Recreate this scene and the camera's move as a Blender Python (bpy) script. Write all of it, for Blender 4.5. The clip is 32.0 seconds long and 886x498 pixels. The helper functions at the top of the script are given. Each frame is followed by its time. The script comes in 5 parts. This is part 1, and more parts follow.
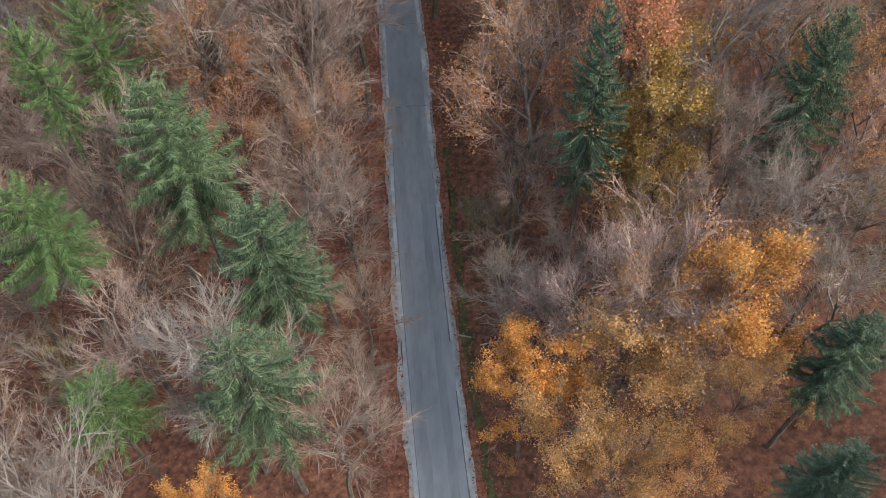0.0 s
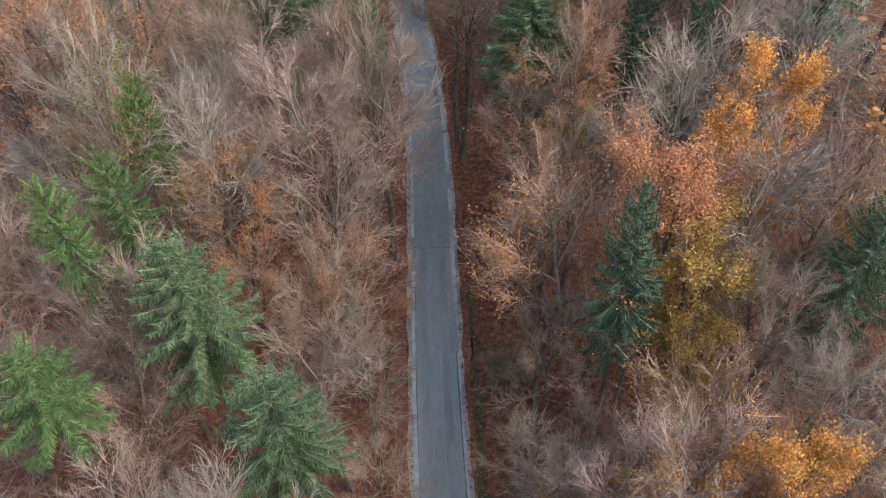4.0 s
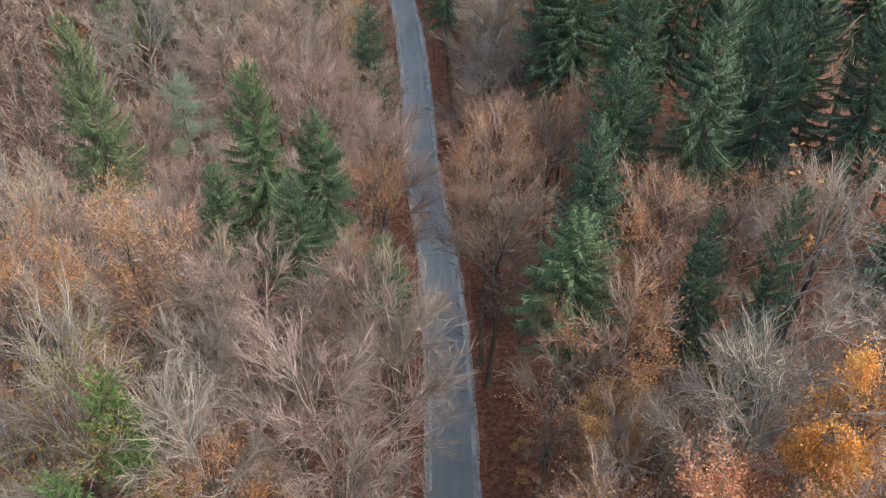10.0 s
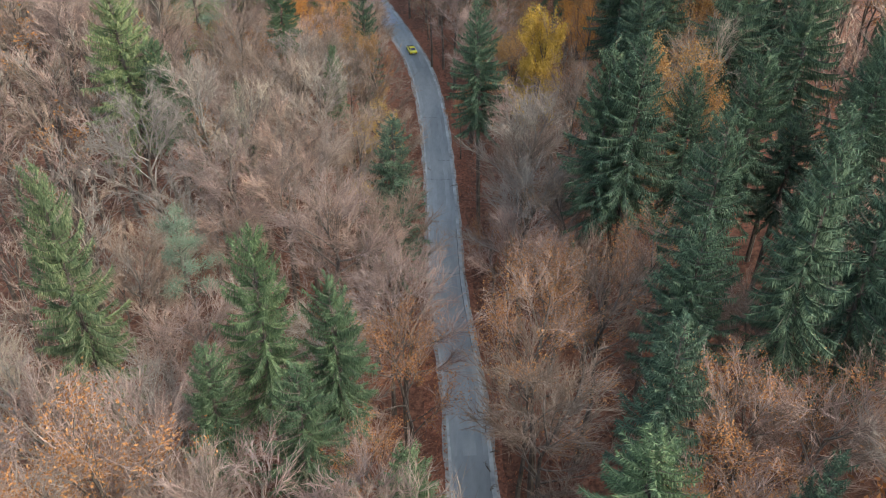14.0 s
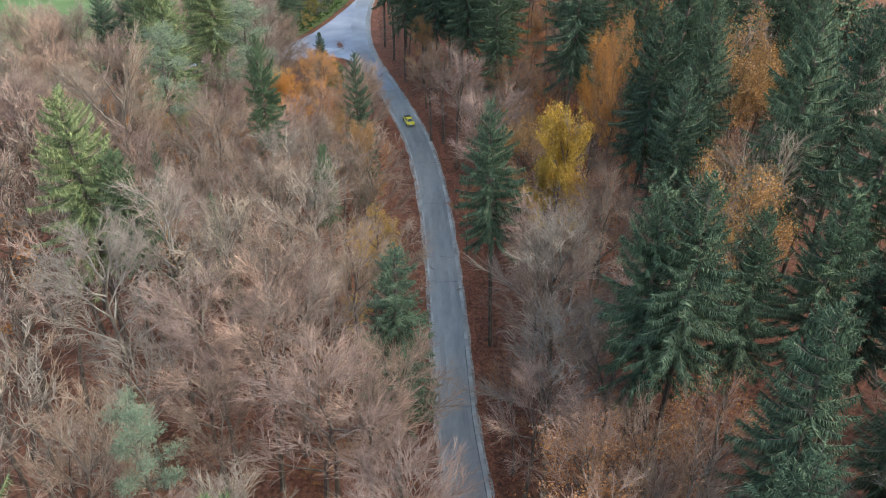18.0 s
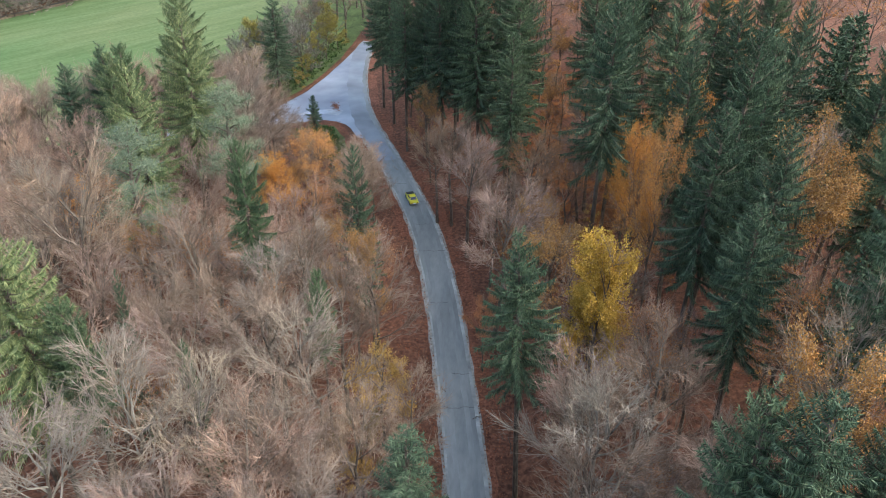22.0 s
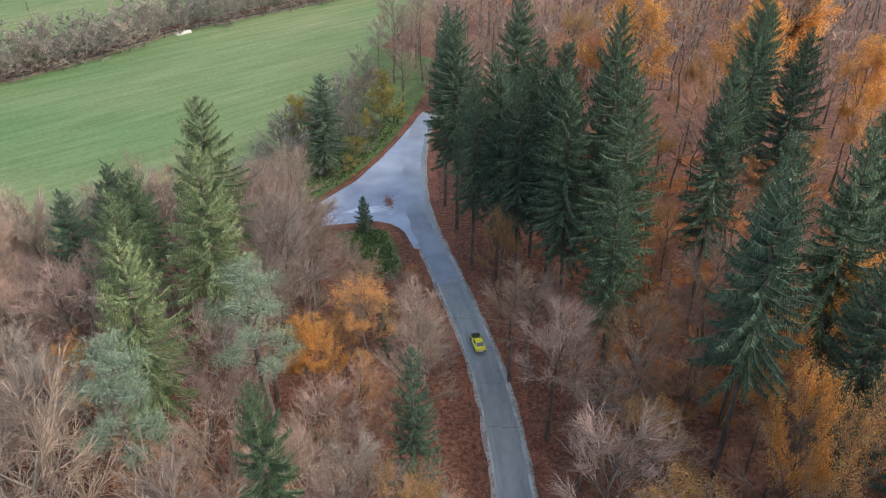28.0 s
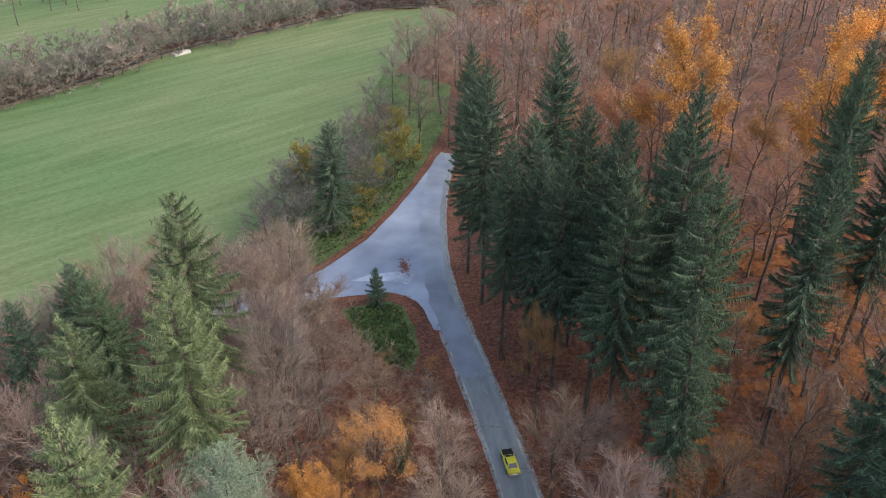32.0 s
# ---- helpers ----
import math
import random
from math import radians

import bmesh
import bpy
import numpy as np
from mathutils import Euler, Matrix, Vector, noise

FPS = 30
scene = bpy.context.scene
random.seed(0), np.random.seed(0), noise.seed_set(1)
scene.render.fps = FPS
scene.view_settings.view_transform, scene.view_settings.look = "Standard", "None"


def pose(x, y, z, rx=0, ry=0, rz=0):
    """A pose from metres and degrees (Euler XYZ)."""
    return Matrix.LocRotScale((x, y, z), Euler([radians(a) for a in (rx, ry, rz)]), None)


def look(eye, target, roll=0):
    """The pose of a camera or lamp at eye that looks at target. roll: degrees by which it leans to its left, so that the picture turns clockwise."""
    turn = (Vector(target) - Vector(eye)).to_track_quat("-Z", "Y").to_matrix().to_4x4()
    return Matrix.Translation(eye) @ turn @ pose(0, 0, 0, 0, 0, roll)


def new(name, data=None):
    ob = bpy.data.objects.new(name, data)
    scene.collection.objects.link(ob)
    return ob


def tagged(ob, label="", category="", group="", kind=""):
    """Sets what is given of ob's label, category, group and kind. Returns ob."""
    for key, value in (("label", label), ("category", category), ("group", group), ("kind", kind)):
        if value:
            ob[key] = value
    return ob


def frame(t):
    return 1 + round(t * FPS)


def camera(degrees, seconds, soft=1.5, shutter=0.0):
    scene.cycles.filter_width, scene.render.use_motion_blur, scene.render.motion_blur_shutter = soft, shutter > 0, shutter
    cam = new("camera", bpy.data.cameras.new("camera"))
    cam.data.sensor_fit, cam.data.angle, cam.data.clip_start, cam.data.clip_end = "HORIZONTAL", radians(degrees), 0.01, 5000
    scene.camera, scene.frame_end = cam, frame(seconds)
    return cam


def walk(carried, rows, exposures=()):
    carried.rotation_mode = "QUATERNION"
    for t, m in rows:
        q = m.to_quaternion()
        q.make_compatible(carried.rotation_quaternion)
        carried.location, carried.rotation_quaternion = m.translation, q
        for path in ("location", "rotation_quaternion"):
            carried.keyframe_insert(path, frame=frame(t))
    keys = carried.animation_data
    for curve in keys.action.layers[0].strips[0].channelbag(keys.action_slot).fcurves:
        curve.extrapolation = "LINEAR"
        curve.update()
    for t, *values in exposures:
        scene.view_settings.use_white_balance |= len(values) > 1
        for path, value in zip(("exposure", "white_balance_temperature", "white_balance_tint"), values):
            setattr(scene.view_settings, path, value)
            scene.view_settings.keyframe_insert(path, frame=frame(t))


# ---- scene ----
cam = camera(57.01, 32.0, soft=0.95)
PATH = [
    (0.0, 0.0, 0.0, 66.137, 35.183, 0.974, -0.206),
    (1.0, 0.056, 0.756, 66.166, 36.853, 0.945, 0.114),
    (2.0, 0.092, 1.8, 66.198, 38.755, 0.981, 0.515),
    (3.0, -0.082, 3.106, 66.411, 40.705, 0.873, 1.684),
    (3.5, -0.195, 4.016, 66.569, 41.681, 0.823, 2.073),
    (5.5, -0.514, 8.36, 67.207, 44.882, 0.913, 2.544),
    (6.0, -0.746, 9.531, 67.412, 45.566, 0.849, 2.452),
    (7.0, -1.216, 12.088, 67.756, 47.056, 0.686, 2.639),
    (8.0, -1.766, 14.936, 68.119, 48.382, 0.537, 3.072),
    (9.0, -2.188, 17.815, 68.43, 49.733, 0.485, 3.189),
    (10.0, -2.507, 21.028, 68.673, 50.914, 0.49, 3.506),
    (11.0, -3.038, 24.698, 68.59, 52.292, 0.348, 4.243),
    (12.0, -3.758, 28.849, 69.087, 52.96, 0.203, 4.654),
    (13.0, -4.579, 33.024, 69.349, 53.662, 0.039, 5.041),
    (14.0, -5.586, 37.263, 69.627, 54.347, -0.097, 5.039),
    (14.5, -6.014, 39.296, 69.801, 54.655, -0.112, 4.916),
    (16.5, -8.232, 48.988, 70.874, 55.445, -0.118, 4.273),
    (17.0, -8.608, 51.52, 71.047, 55.705, -0.078, 4.249),
    (18.0, -9.261, 56.355, 71.262, 56.127, -0.006, 4.224),
    (19.0, -10.112, 61.191, 71.653, 56.532, 0.156, 3.785),
    (20.0, -10.943, 66.285, 72.112, 56.939, 0.248, 3.44),
    (21.0, -11.911, 71.299, 72.695, 57.215, 0.275, 3.459),
    (22.0, -12.883, 76.293, 73.179, 57.588, 0.223, 3.695),
    (23.0, -13.95, 81.698, 73.822, 57.899, 0.221, 4.067),
    (24.0, -14.973, 87.34, 74.518, 58.098, 0.16, 4.988),
    (25.0, -16.011, 92.799, 75.095, 58.244, 0.176, 5.765),
    (26.0, -17.102, 98.394, 75.834, 58.42, 0.23, 6.394),
    (26.5, -17.702, 101.37, 76.275, 58.428, 0.212, 6.51),
    (28.5, -20.04, 112.921, 77.647, 58.444, 0.296, 7.797),
    (29.0, -20.765, 116.024, 77.955, 58.476, 0.186, 7.961),
    (30.0, -22.058, 121.756, 78.623, 58.443, 0.272, 8.137),
    (31.0, -23.437, 127.418, 79.236, 58.259, 0.315, 8.225),
    (32.0, -24.842, 133.027, 79.682, 57.783, 0.303, 8.288),
]
walk(cam, [(row[0], pose(*row[1:])) for row in PATH], [(0.0, 0.66, 6600, 9), (4.0, 0.72, 6550, 8), (10.0, 0.78, 6550, 5), (20.0, 0.84, 6450, 4), (26.0, 0.74, 6500, 6), (32.0, 0.43, 6500, 10)])

# ---- world, sun, exposure ----
world = bpy.data.worlds.new("overcast_sky")
scene.world = world
world.use_nodes = True
wn = world.node_tree
sky = wn.nodes.new("ShaderNodeTexSky")
sky.sky_type, sky.sun_disc = "NISHITA", False
sky.sun_elevation, sky.sun_rotation = radians(46), radians(104)
sky.air_density, sky.dust_density, sky.ozone_density = 1.6, 4.0, 1.0
wn.links.new(sky.outputs["Color"], wn.nodes["Background"].inputs["Color"])
wn.nodes["Background"].inputs["Strength"].default_value = 0.20
sun = new("sun", bpy.data.lights.new("sun", "SUN"))
sun.data.energy, sun.data.angle, sun.data.color = 1.2, radians(45), (1.0, 0.97, 0.92)
sun.matrix_world = look((120, -30, 130), (0, 0, 0))


# ---- materials ----
def material(name, rough=0.8, spec=0.3):
    m = bpy.data.materials.new(name)
    m.use_nodes = True
    b = m.node_tree.nodes["Principled BSDF"]
    b.inputs["Roughness"].default_value = rough
    b.inputs["Specular IOR Level"].default_value = spec
    return m, m.node_tree, b


def ramp(nt, fac, stops):
    r = nt.nodes.new("ShaderNodeValToRGB")
    while len(r.color_ramp.elements) < len(stops):
        r.color_ramp.elements.new(0.5)
    for e, (p, c) in zip(r.color_ramp.elements, stops):
        e.position, e.color = p, (*c, 1)
    nt.links.new(fac, r.inputs["Fac"])
    return r.outputs["Color"]


def noise_fac(nt, scale, detail=4.0, rough=0.6, stretch=None, coords="Object"):
    tc = nt.nodes.new("ShaderNodeTexCoord")
    n = nt.nodes.new("ShaderNodeTexNoise")
    n.inputs["Scale"].default_value, n.inputs["Detail"].default_value = scale, detail
    n.inputs["Roughness"].default_value = rough
    src = tc.outputs[coords]
    if stretch:
        mp = nt.nodes.new("ShaderNodeMapping")
        mp.inputs["Scale"].default_value = stretch
        nt.links.new(src, mp.inputs["Vector"])
        src = mp.outputs["Vector"]
    nt.links.new(src, n.inputs["Vector"])
    return n.outputs["Fac"]


def mix(nt, fac, a, b, mode="MIX"):
    n = nt.nodes.new("ShaderNodeMix")
    n.data_type, n.blend_type = "RGBA", mode
    for sock, v in ((n.inputs[0], fac), (n.inputs[6], a), (n.inputs[7], b)):
        if isinstance(v, (int, float)):
            sock.default_value = v
        elif isinstance(v, tuple):
            sock.default_value = (*v, 1)
        else:
            nt.links.new(v, sock)
    return n.outputs[2]


def bump(nt, b, fac, strength=0.4, distance=0.05):
    n = nt.nodes.new("ShaderNodeBump")
    n.inputs["Strength"].default_value, n.inputs["Distance"].default_value = strength, distance
    nt.links.new(fac, n.inputs["Height"])
    nt.links.new(n.outputs["Normal"], b.inputs["Normal"])


def two_scale(name, dark, mid, light, scale_a, scale_b, rough=0.85, relief=0.4, depth=0.04, stretch=None):
    m, nt, b = material(name, rough)
    fa, fb = noise_fac(nt, scale_a, 5, stretch=stretch), noise_fac(nt, scale_b, 3, stretch=stretch)
    ca = ramp(nt, fa, [(0.3, dark), (0.5, mid), (0.72, light)])
    cb = ramp(nt, fb, [(0.3, (0.62, 0.62, 0.62)), (0.7, (1.25, 1.25, 1.25))])
    nt.links.new(mix(nt, 1.0, ca, cb, "MULTIPLY"), b.inputs["Base Color"])
    bump(nt, b, fa, relief, depth)
    return m


def foliage(name, dark, mid, light, rough=0.75, translucent=0.0):
    """Leaf or needle colour that varies from clump to clump and from tree to tree."""
    m, nt, b = material(name, rough, 0.2)
    geo = nt.nodes.new("ShaderNodeNewGeometry")
    info = nt.nodes.new("ShaderNodeObjectInfo")
    c = ramp(nt, geo.outputs["Random Per Island"], [(0.0, dark), (0.5, mid), (1.0, light)])
    t = ramp(nt, info.outputs["Random"], [(0.0, (0.84, 0.85, 0.87)), (0.5, (1.0, 1.0, 1.0)), (1.0, (1.18, 1.13, 1.04))])
    big = ramp(nt, noise_fac(nt, 0.35, 2), [(0.3, (0.75, 0.78, 0.8)), (0.7, (1.2, 1.15, 1.1))])
    col = mix(nt, 1.0, mix(nt, 1.0, c, t, "MULTIPLY"), big, "MULTIPLY")
    nt.links.new(col, b.inputs["Base Color"])
    if translucent:
        b.inputs["Transmission Weight"].default_value = 0.0
        tr = nt.nodes.new("ShaderNodeBsdfTranslucent")
        nt.links.new(col, tr.inputs["Color"])
        ms = nt.nodes.new("ShaderNodeMixShader")
        ms.inputs[0].default_value = translucent
        out = nt.nodes["Material Output"]
        nt.links.new(b.outputs[0], ms.inputs[1])
        nt.links.new(tr.outputs[0], ms.inputs[2])
        nt.links.new(ms.outputs[0], out.inputs["Surface"])
    return m


LITTER = two_scale("leaf_litter", (0.058, 0.027, 0.019), (0.148, 0.066, 0.044), (0.27, 0.132, 0.086), 1.6, 0.09, 0.9, 0.6, 0.08)
GRASS, nt, bsdf = material("meadow_grass", 0.9, 0.15)
tc, mp = nt.nodes.new("ShaderNodeTexCoord"), nt.nodes.new("ShaderNodeMapping")
mp.inputs["Rotation"].default_value = (0, 0, radians(-47))
nt.links.new(tc.outputs["Object"], mp.inputs["Vector"])
layers = []
for scale, stretch in ((0.42, (0.09, 1.0, 1.0)), (0.022, (0.6, 1.0, 1.0)), (2.2, (0.4, 1.0, 1.0))):
    m2 = nt.nodes.new("ShaderNodeMapping")
    m2.inputs["Scale"].default_value = stretch
    nt.links.new(mp.outputs["Vector"], m2.inputs["Vector"])
    nz = nt.nodes.new("ShaderNodeTexNoise")
    nz.inputs["Scale"].default_value, nz.inputs["Detail"].default_value = scale, 4
    nt.links.new(m2.outputs["Vector"], nz.inputs["Vector"])
    layers.append(nz.outputs["Fac"])
c = ramp(nt, layers[1], [(0.3, (0.092, 0.156, 0.066)), (0.7, (0.160, 0.190, 0.094))])
c = mix(nt, 1.0, c, ramp(nt, layers[0], [(0.35, (0.86, 0.88, 0.86)), (0.68, (1.18, 1.13, 1.2))]), "MULTIPLY")
c = mix(nt, 1.0, c, ramp(nt, layers[2], [(0.3, (0.8, 0.82, 0.8)), (0.7, (1.15, 1.12, 1.1))]), "MULTIPLY")
nt.links.new(c, bsdf.inputs["Base Color"])
bump(nt, bsdf, layers[2], 0.5, 0.08)
VERGE = two_scale("verge_grass", (0.045, 0.065, 0.025), (0.085, 0.125, 0.045), (0.14, 0.18, 0.06), 1.8, 0.25, 0.9, 0.6, 0.08)
MOSS = two_scale("mossy_verge", (0.045, 0.035, 0.02), (0.075, 0.075, 0.033), (0.10, 0.115, 0.045), 1.6, 0.3, 0.9, 0.6, 0.08)
ASPHALT = two_scale("worn_asphalt", (0.215, 0.240, 0.264), (0.245, 0.272, 0.298), (0.275, 0.302, 0.33), 1.6, 0.09, 0.6, 0.15, 0.01, (1.0, 0.3, 1))
# Sky sheen on the damp junction is put into these pale blue colours.
PALE = two_scale("damp_sky_sheen_asphalt", (0.25, 0.292, 0.39), (0.31, 0.36, 0.475), (0.385, 0.435, 0.55), 0.16, 0.05, 0.45, 0.1, 0.01)
WHITE_SHEEN = two_scale("whitish_sheen_asphalt", (0.33, 0.38, 0.475), (0.40, 0.45, 0.55), (0.50, 0.55, 0.64), 0.7, 0.2, 0.5, 0.1, 0.01)
EARTH = two_scale("bare_earth", (0.11, 0.085, 0.06), (0.19, 0.15, 0.11), (0.29, 0.24, 0.18), 1.2, 0.2, 0.9, 0.4, 0.05)
# Weaker sky sheen in the colour, blending the road into the junction.
PALE_MID = two_scale("half_sheen_asphalt", (0.215, 0.246, 0.31), (0.25, 0.287, 0.362), (0.295, 0.335, 0.415), 0.2, 0.06, 0.5, 0.1, 0.01)
TWIG_LICHEN = foliage("lichen_grey_twigs", (0.138, 0.128, 0.117), (0.225, 0.210, 0.193), (0.338, 0.315, 0.292))
SHOULDER = two_scale("crumbled_shoulder", (0.19, 0.18, 0.175), (0.29, 0.285, 0.28), (0.39, 0.385, 0.38), 2.2, 0.3, 0.85, 0.3, 0.03)
TRACK = two_scale("polished_asphalt", (0.192, 0.215, 0.238), (0.218, 0.243, 0.268), (0.245, 0.27, 0.297), 1.6, 0.1, 0.5, 0.1, 0.008, (1.0, 0.25, 1))
# Stream colour, made near black for the shade under the bushes.
STREAM_SHADE = two_scale("shaded_stream", (0.02, 0.02, 0.022), (0.035, 0.036, 0.04), (0.055, 0.056, 0.06), 4.0, 0.6, 0.6, 0.2, 0.01)
TAR_SEAM = two_scale("weathered_seam", (0.07, 0.078, 0.088), (0.11, 0.122, 0.135), (0.16, 0.176, 0.19), 2.0, 0.4, 0.6, 0.2, 0.01)
BARK = two_scale("grey_bark", (0.07, 0.055, 0.047), (0.14, 0.115, 0.098), (0.235, 0.20, 0.175), 3.0, 0.5, 0.9, 0.5, 0.03, (1, 1, 0.3))
BRANCH = two_scale("weathered_branches", (0.11, 0.088, 0.074), (0.20, 0.165, 0.14), (0.30, 0.26, 0.225), 3.0, 0.5, 0.9, 0.5, 0.03, (1, 1, 0.3))
PALE_BARK = two_scale("pale_grey_bark", (0.16, 0.14, 0.125), (0.27, 0.245, 0.22), (0.38, 0.35, 0.32), 3.0, 0.5, 0.9, 0.5, 0.03, (1, 1, 0.3))
TWIG = foliage("bare_twigs", (0.197, 0.145, 0.120), (0.302, 0.234, 0.198), (0.397, 0.324, 0.280))
TWIG_PINK = foliage("reddish_twigs", (0.247, 0.171, 0.148), (0.376, 0.273, 0.240), (0.475, 0.370, 0.334))
TWIG_GREY = foliage("pale_grey_twigs", (0.233, 0.195, 0.170), (0.332, 0.286, 0.253), (0.423, 0.377, 0.340))
NEEDLE = foliage("spruce_needles", (0.042, 0.068, 0.045), (0.092, 0.143, 0.098), (0.182, 0.260, 0.168))
TWIG_DARK = foliage("dark_twigs", (0.180, 0.131, 0.105), (0.274, 0.205, 0.168), (0.368, 0.290, 0.242))
NEEDLE_MID = foliage("grey_green_needles", (0.055, 0.09, 0.05), (0.11, 0.17, 0.095), (0.19, 0.265, 0.15))
NEEDLE_LIGHT = foliage("light_spruce_needles", (0.077, 0.121, 0.062), (0.161, 0.215, 0.112), (0.276, 0.326, 0.179))
NEEDLE_FRESH = foliage("bright_green_needles", (0.05, 0.095, 0.035), (0.105, 0.18, 0.07), (0.19, 0.28, 0.115))
NEEDLE_PALE = foliage("pale_pine_needles", (0.090, 0.130, 0.095), (0.158, 0.211, 0.158), (0.230, 0.286, 0.216))
ORANGE = foliage("orange_leaves", (0.40, 0.175, 0.05), (0.68, 0.335, 0.10), (0.86, 0.50, 0.17), translucent=0.3)
YELLOW = foliage("yellow_leaves", (0.30, 0.185, 0.055), (0.53, 0.345, 0.105), (0.72, 0.50, 0.18), translucent=0.3)
VIVID = foliage("vivid_yellow_leaves", (0.38, 0.235, 0.045), (0.66, 0.44, 0.09), (0.82, 0.57, 0.16), translucent=0.3)
RUST = foliage("rust_leaves", (0.209, 0.095, 0.043), (0.399, 0.190, 0.081), (0.551, 0.290, 0.123), translucent=0.25)
OLIVE = foliage("olive_leaves", (0.10, 0.09, 0.025), (0.20, 0.17, 0.05), (0.32, 0.26, 0.08), translucent=0.25)
RED = foliage("red_orange_leaves", (0.317, 0.133, 0.076), (0.493, 0.228, 0.133), (0.616, 0.342, 0.209), translucent=0.3)

STRAW = foliage("straw_yellow_leaves", (0.16, 0.14, 0.04), (0.29, 0.255, 0.075), (0.44, 0.38, 0.12), translucent=0.25)
AMBER = foliage("amber_leaves", (0.336, 0.157, 0.057), (0.582, 0.302, 0.115), (0.762, 0.448, 0.196), translucent=0.25)
DUSK_TWIG = foliage("grey_brown_twigs", (0.180, 0.143, 0.125), (0.276, 0.226, 0.202), (0.382, 0.325, 0.293))
GOLD = foliage("golden_brown_leaves", (0.25, 0.13, 0.05), (0.46, 0.26, 0.10), (0.62, 0.39, 0.17), translucent=0.25)
DRY_LEAF = foliage("dry_leaves", (0.09, 0.032, 0.02), (0.20, 0.07, 0.04), (0.36, 0.15, 0.08))
CARPET = two_scale("orange_leaf_carpet", (0.09, 0.035, 0.016), (0.205, 0.076, 0.026), (0.35, 0.14, 0.046), 1.4, 0.2, 0.9, 0.6, 0.08)
DRIFT = two_scale("red_leaf_drift", (0.085, 0.036, 0.024), (0.19, 0.078, 0.05), (0.30, 0.14, 0.092), 2.4, 0.3, 0.9, 0.6, 0.06)
WEED = foliage("green_weeds", (0.04, 0.08, 0.03), (0.075, 0.13, 0.045), (0.13, 0.19, 0.07))
PALE_WOOD = two_scale("weathered_wood", (0.25, 0.22, 0.19), (0.38, 0.34, 0.30), (0.5, 0.46, 0.42), 3.0, 0.6)
CONCRETE = two_scale("weathered_concrete", (0.4, 0.39, 0.37), (0.52, 0.51, 0.49), (0.62, 0.61, 0.6), 2.0, 0.5)


def plain(name, color, rough, metal=0.0, coat=0.0):
    m, nt, b = material(name, rough, 0.5)
    c = ramp(nt, noise_fac(nt, 6.0, 3), [(0.3, tuple(v * 0.88 for v in color)), (0.7, color)])
    nt.links.new(c, b.inputs["Base Color"])
    b.inputs["Metallic"].default_value = metal
    b.inputs["Coat Weight"].default_value = coat
    return m


CAR_YELLOW = plain("yellow_car_paint", (0.85, 0.77, 0.06), 0.35, 0, 0.6)
CAR_BLACK = plain("black_car_paint", (0.012, 0.012, 0.014), 0.4, 0, 0.2)
GLASS = plain("dark_car_glass", (0.05, 0.05, 0.06), 0.08, 0, 0.5)
CHROME = plain("chrome", (0.65, 0.65, 0.66), 0.22, 1.0)
LAMP_RED = plain("red_lens", (0.35, 0.02, 0.015), 0.25, 0, 0.4)
RUBBER = plain("tyre_rubber", (0.02, 0.02, 0.02), 0.8)
WHITE = plain("white_enamel", (0.75, 0.75, 0.73), 0.4)


# ---- plan ----
LINE_Y = (-60, 21.8, 36.5, 49.6, 64.6, 77.3, 90, 103, 114, 125, 137, 148, 163, 176, 186, 196, 206, 215, 222, 230, 242, 254, 270, 285, 296, 308, 330)
LINE_X = (7.6, -1.0, -2.5, -3.7, -4.7, -5.6, -6.9, -8.6, -10.6, -12.7, -14.1, -15.4, -17.5, -19.5, -21.4, -23.7, -26.7, -30.1, -32.8, -36.0, -41.0, -44.6, -47.4, -48.8, -48.6, -44.0, -30.0)


def road_x(y):
    """The middle of the road, smoothed a little."""
    return float(np.mean([np.interp(y + d, LINE_Y, LINE_X) for d in (-5, -2.5, 0, 2.5, 5)]))


def ground_z(x, y):
    """Level along the road; the wooded slope climbs on its eastern side."""
    d = x - road_x(min(max(y, -60), 330))
    return min(0.2 * max(0.0, d - 7.0), 9.0)


def mesh_from(name, verts, faces, mat):
    me = bpy.data.meshes.new(name)
    me.from_pydata([tuple(v) for v in verts], [], faces)
    me.materials.append(mat)
    me.update()
    return me


def part(name, me, parent, label=""):
    ob = new(name, me)
    ob.parent = parent
    return tagged(ob, label)


# ground: one sheet, fine near the road and coarse towards the horizon
gx = [-3000, -1500, -700, -400] + list(range(-270, 171, 5)) + [300, 600, 1500, 3000]
gy = [-3000, -1200, -400, -150] + list(range(-80, 521, 5)) + [700, 1200, 2000, 4000]
gv = [(x, y, ground_z(x, y) + 0.12 * noise.noise((x * 0.11, y * 0.11, 0)) * (abs(x - road_x(min(max(y, -60), 330))) > 5.5) - 0.06) for y in gy for x in gx]
nx = len(gx)
gf = [(j * nx + i, j * nx + i + 1, (j + 1) * nx + i + 1, (j + 1) * nx + i) for j in range(len(gy) - 1) for i in range(nx - 1)]
ground = new("ground", mesh_from("ground", gv, gf, LITTER))
tagged(ground, "forest floor covered in red-brown fallen leaves", "ground", kind="structure")


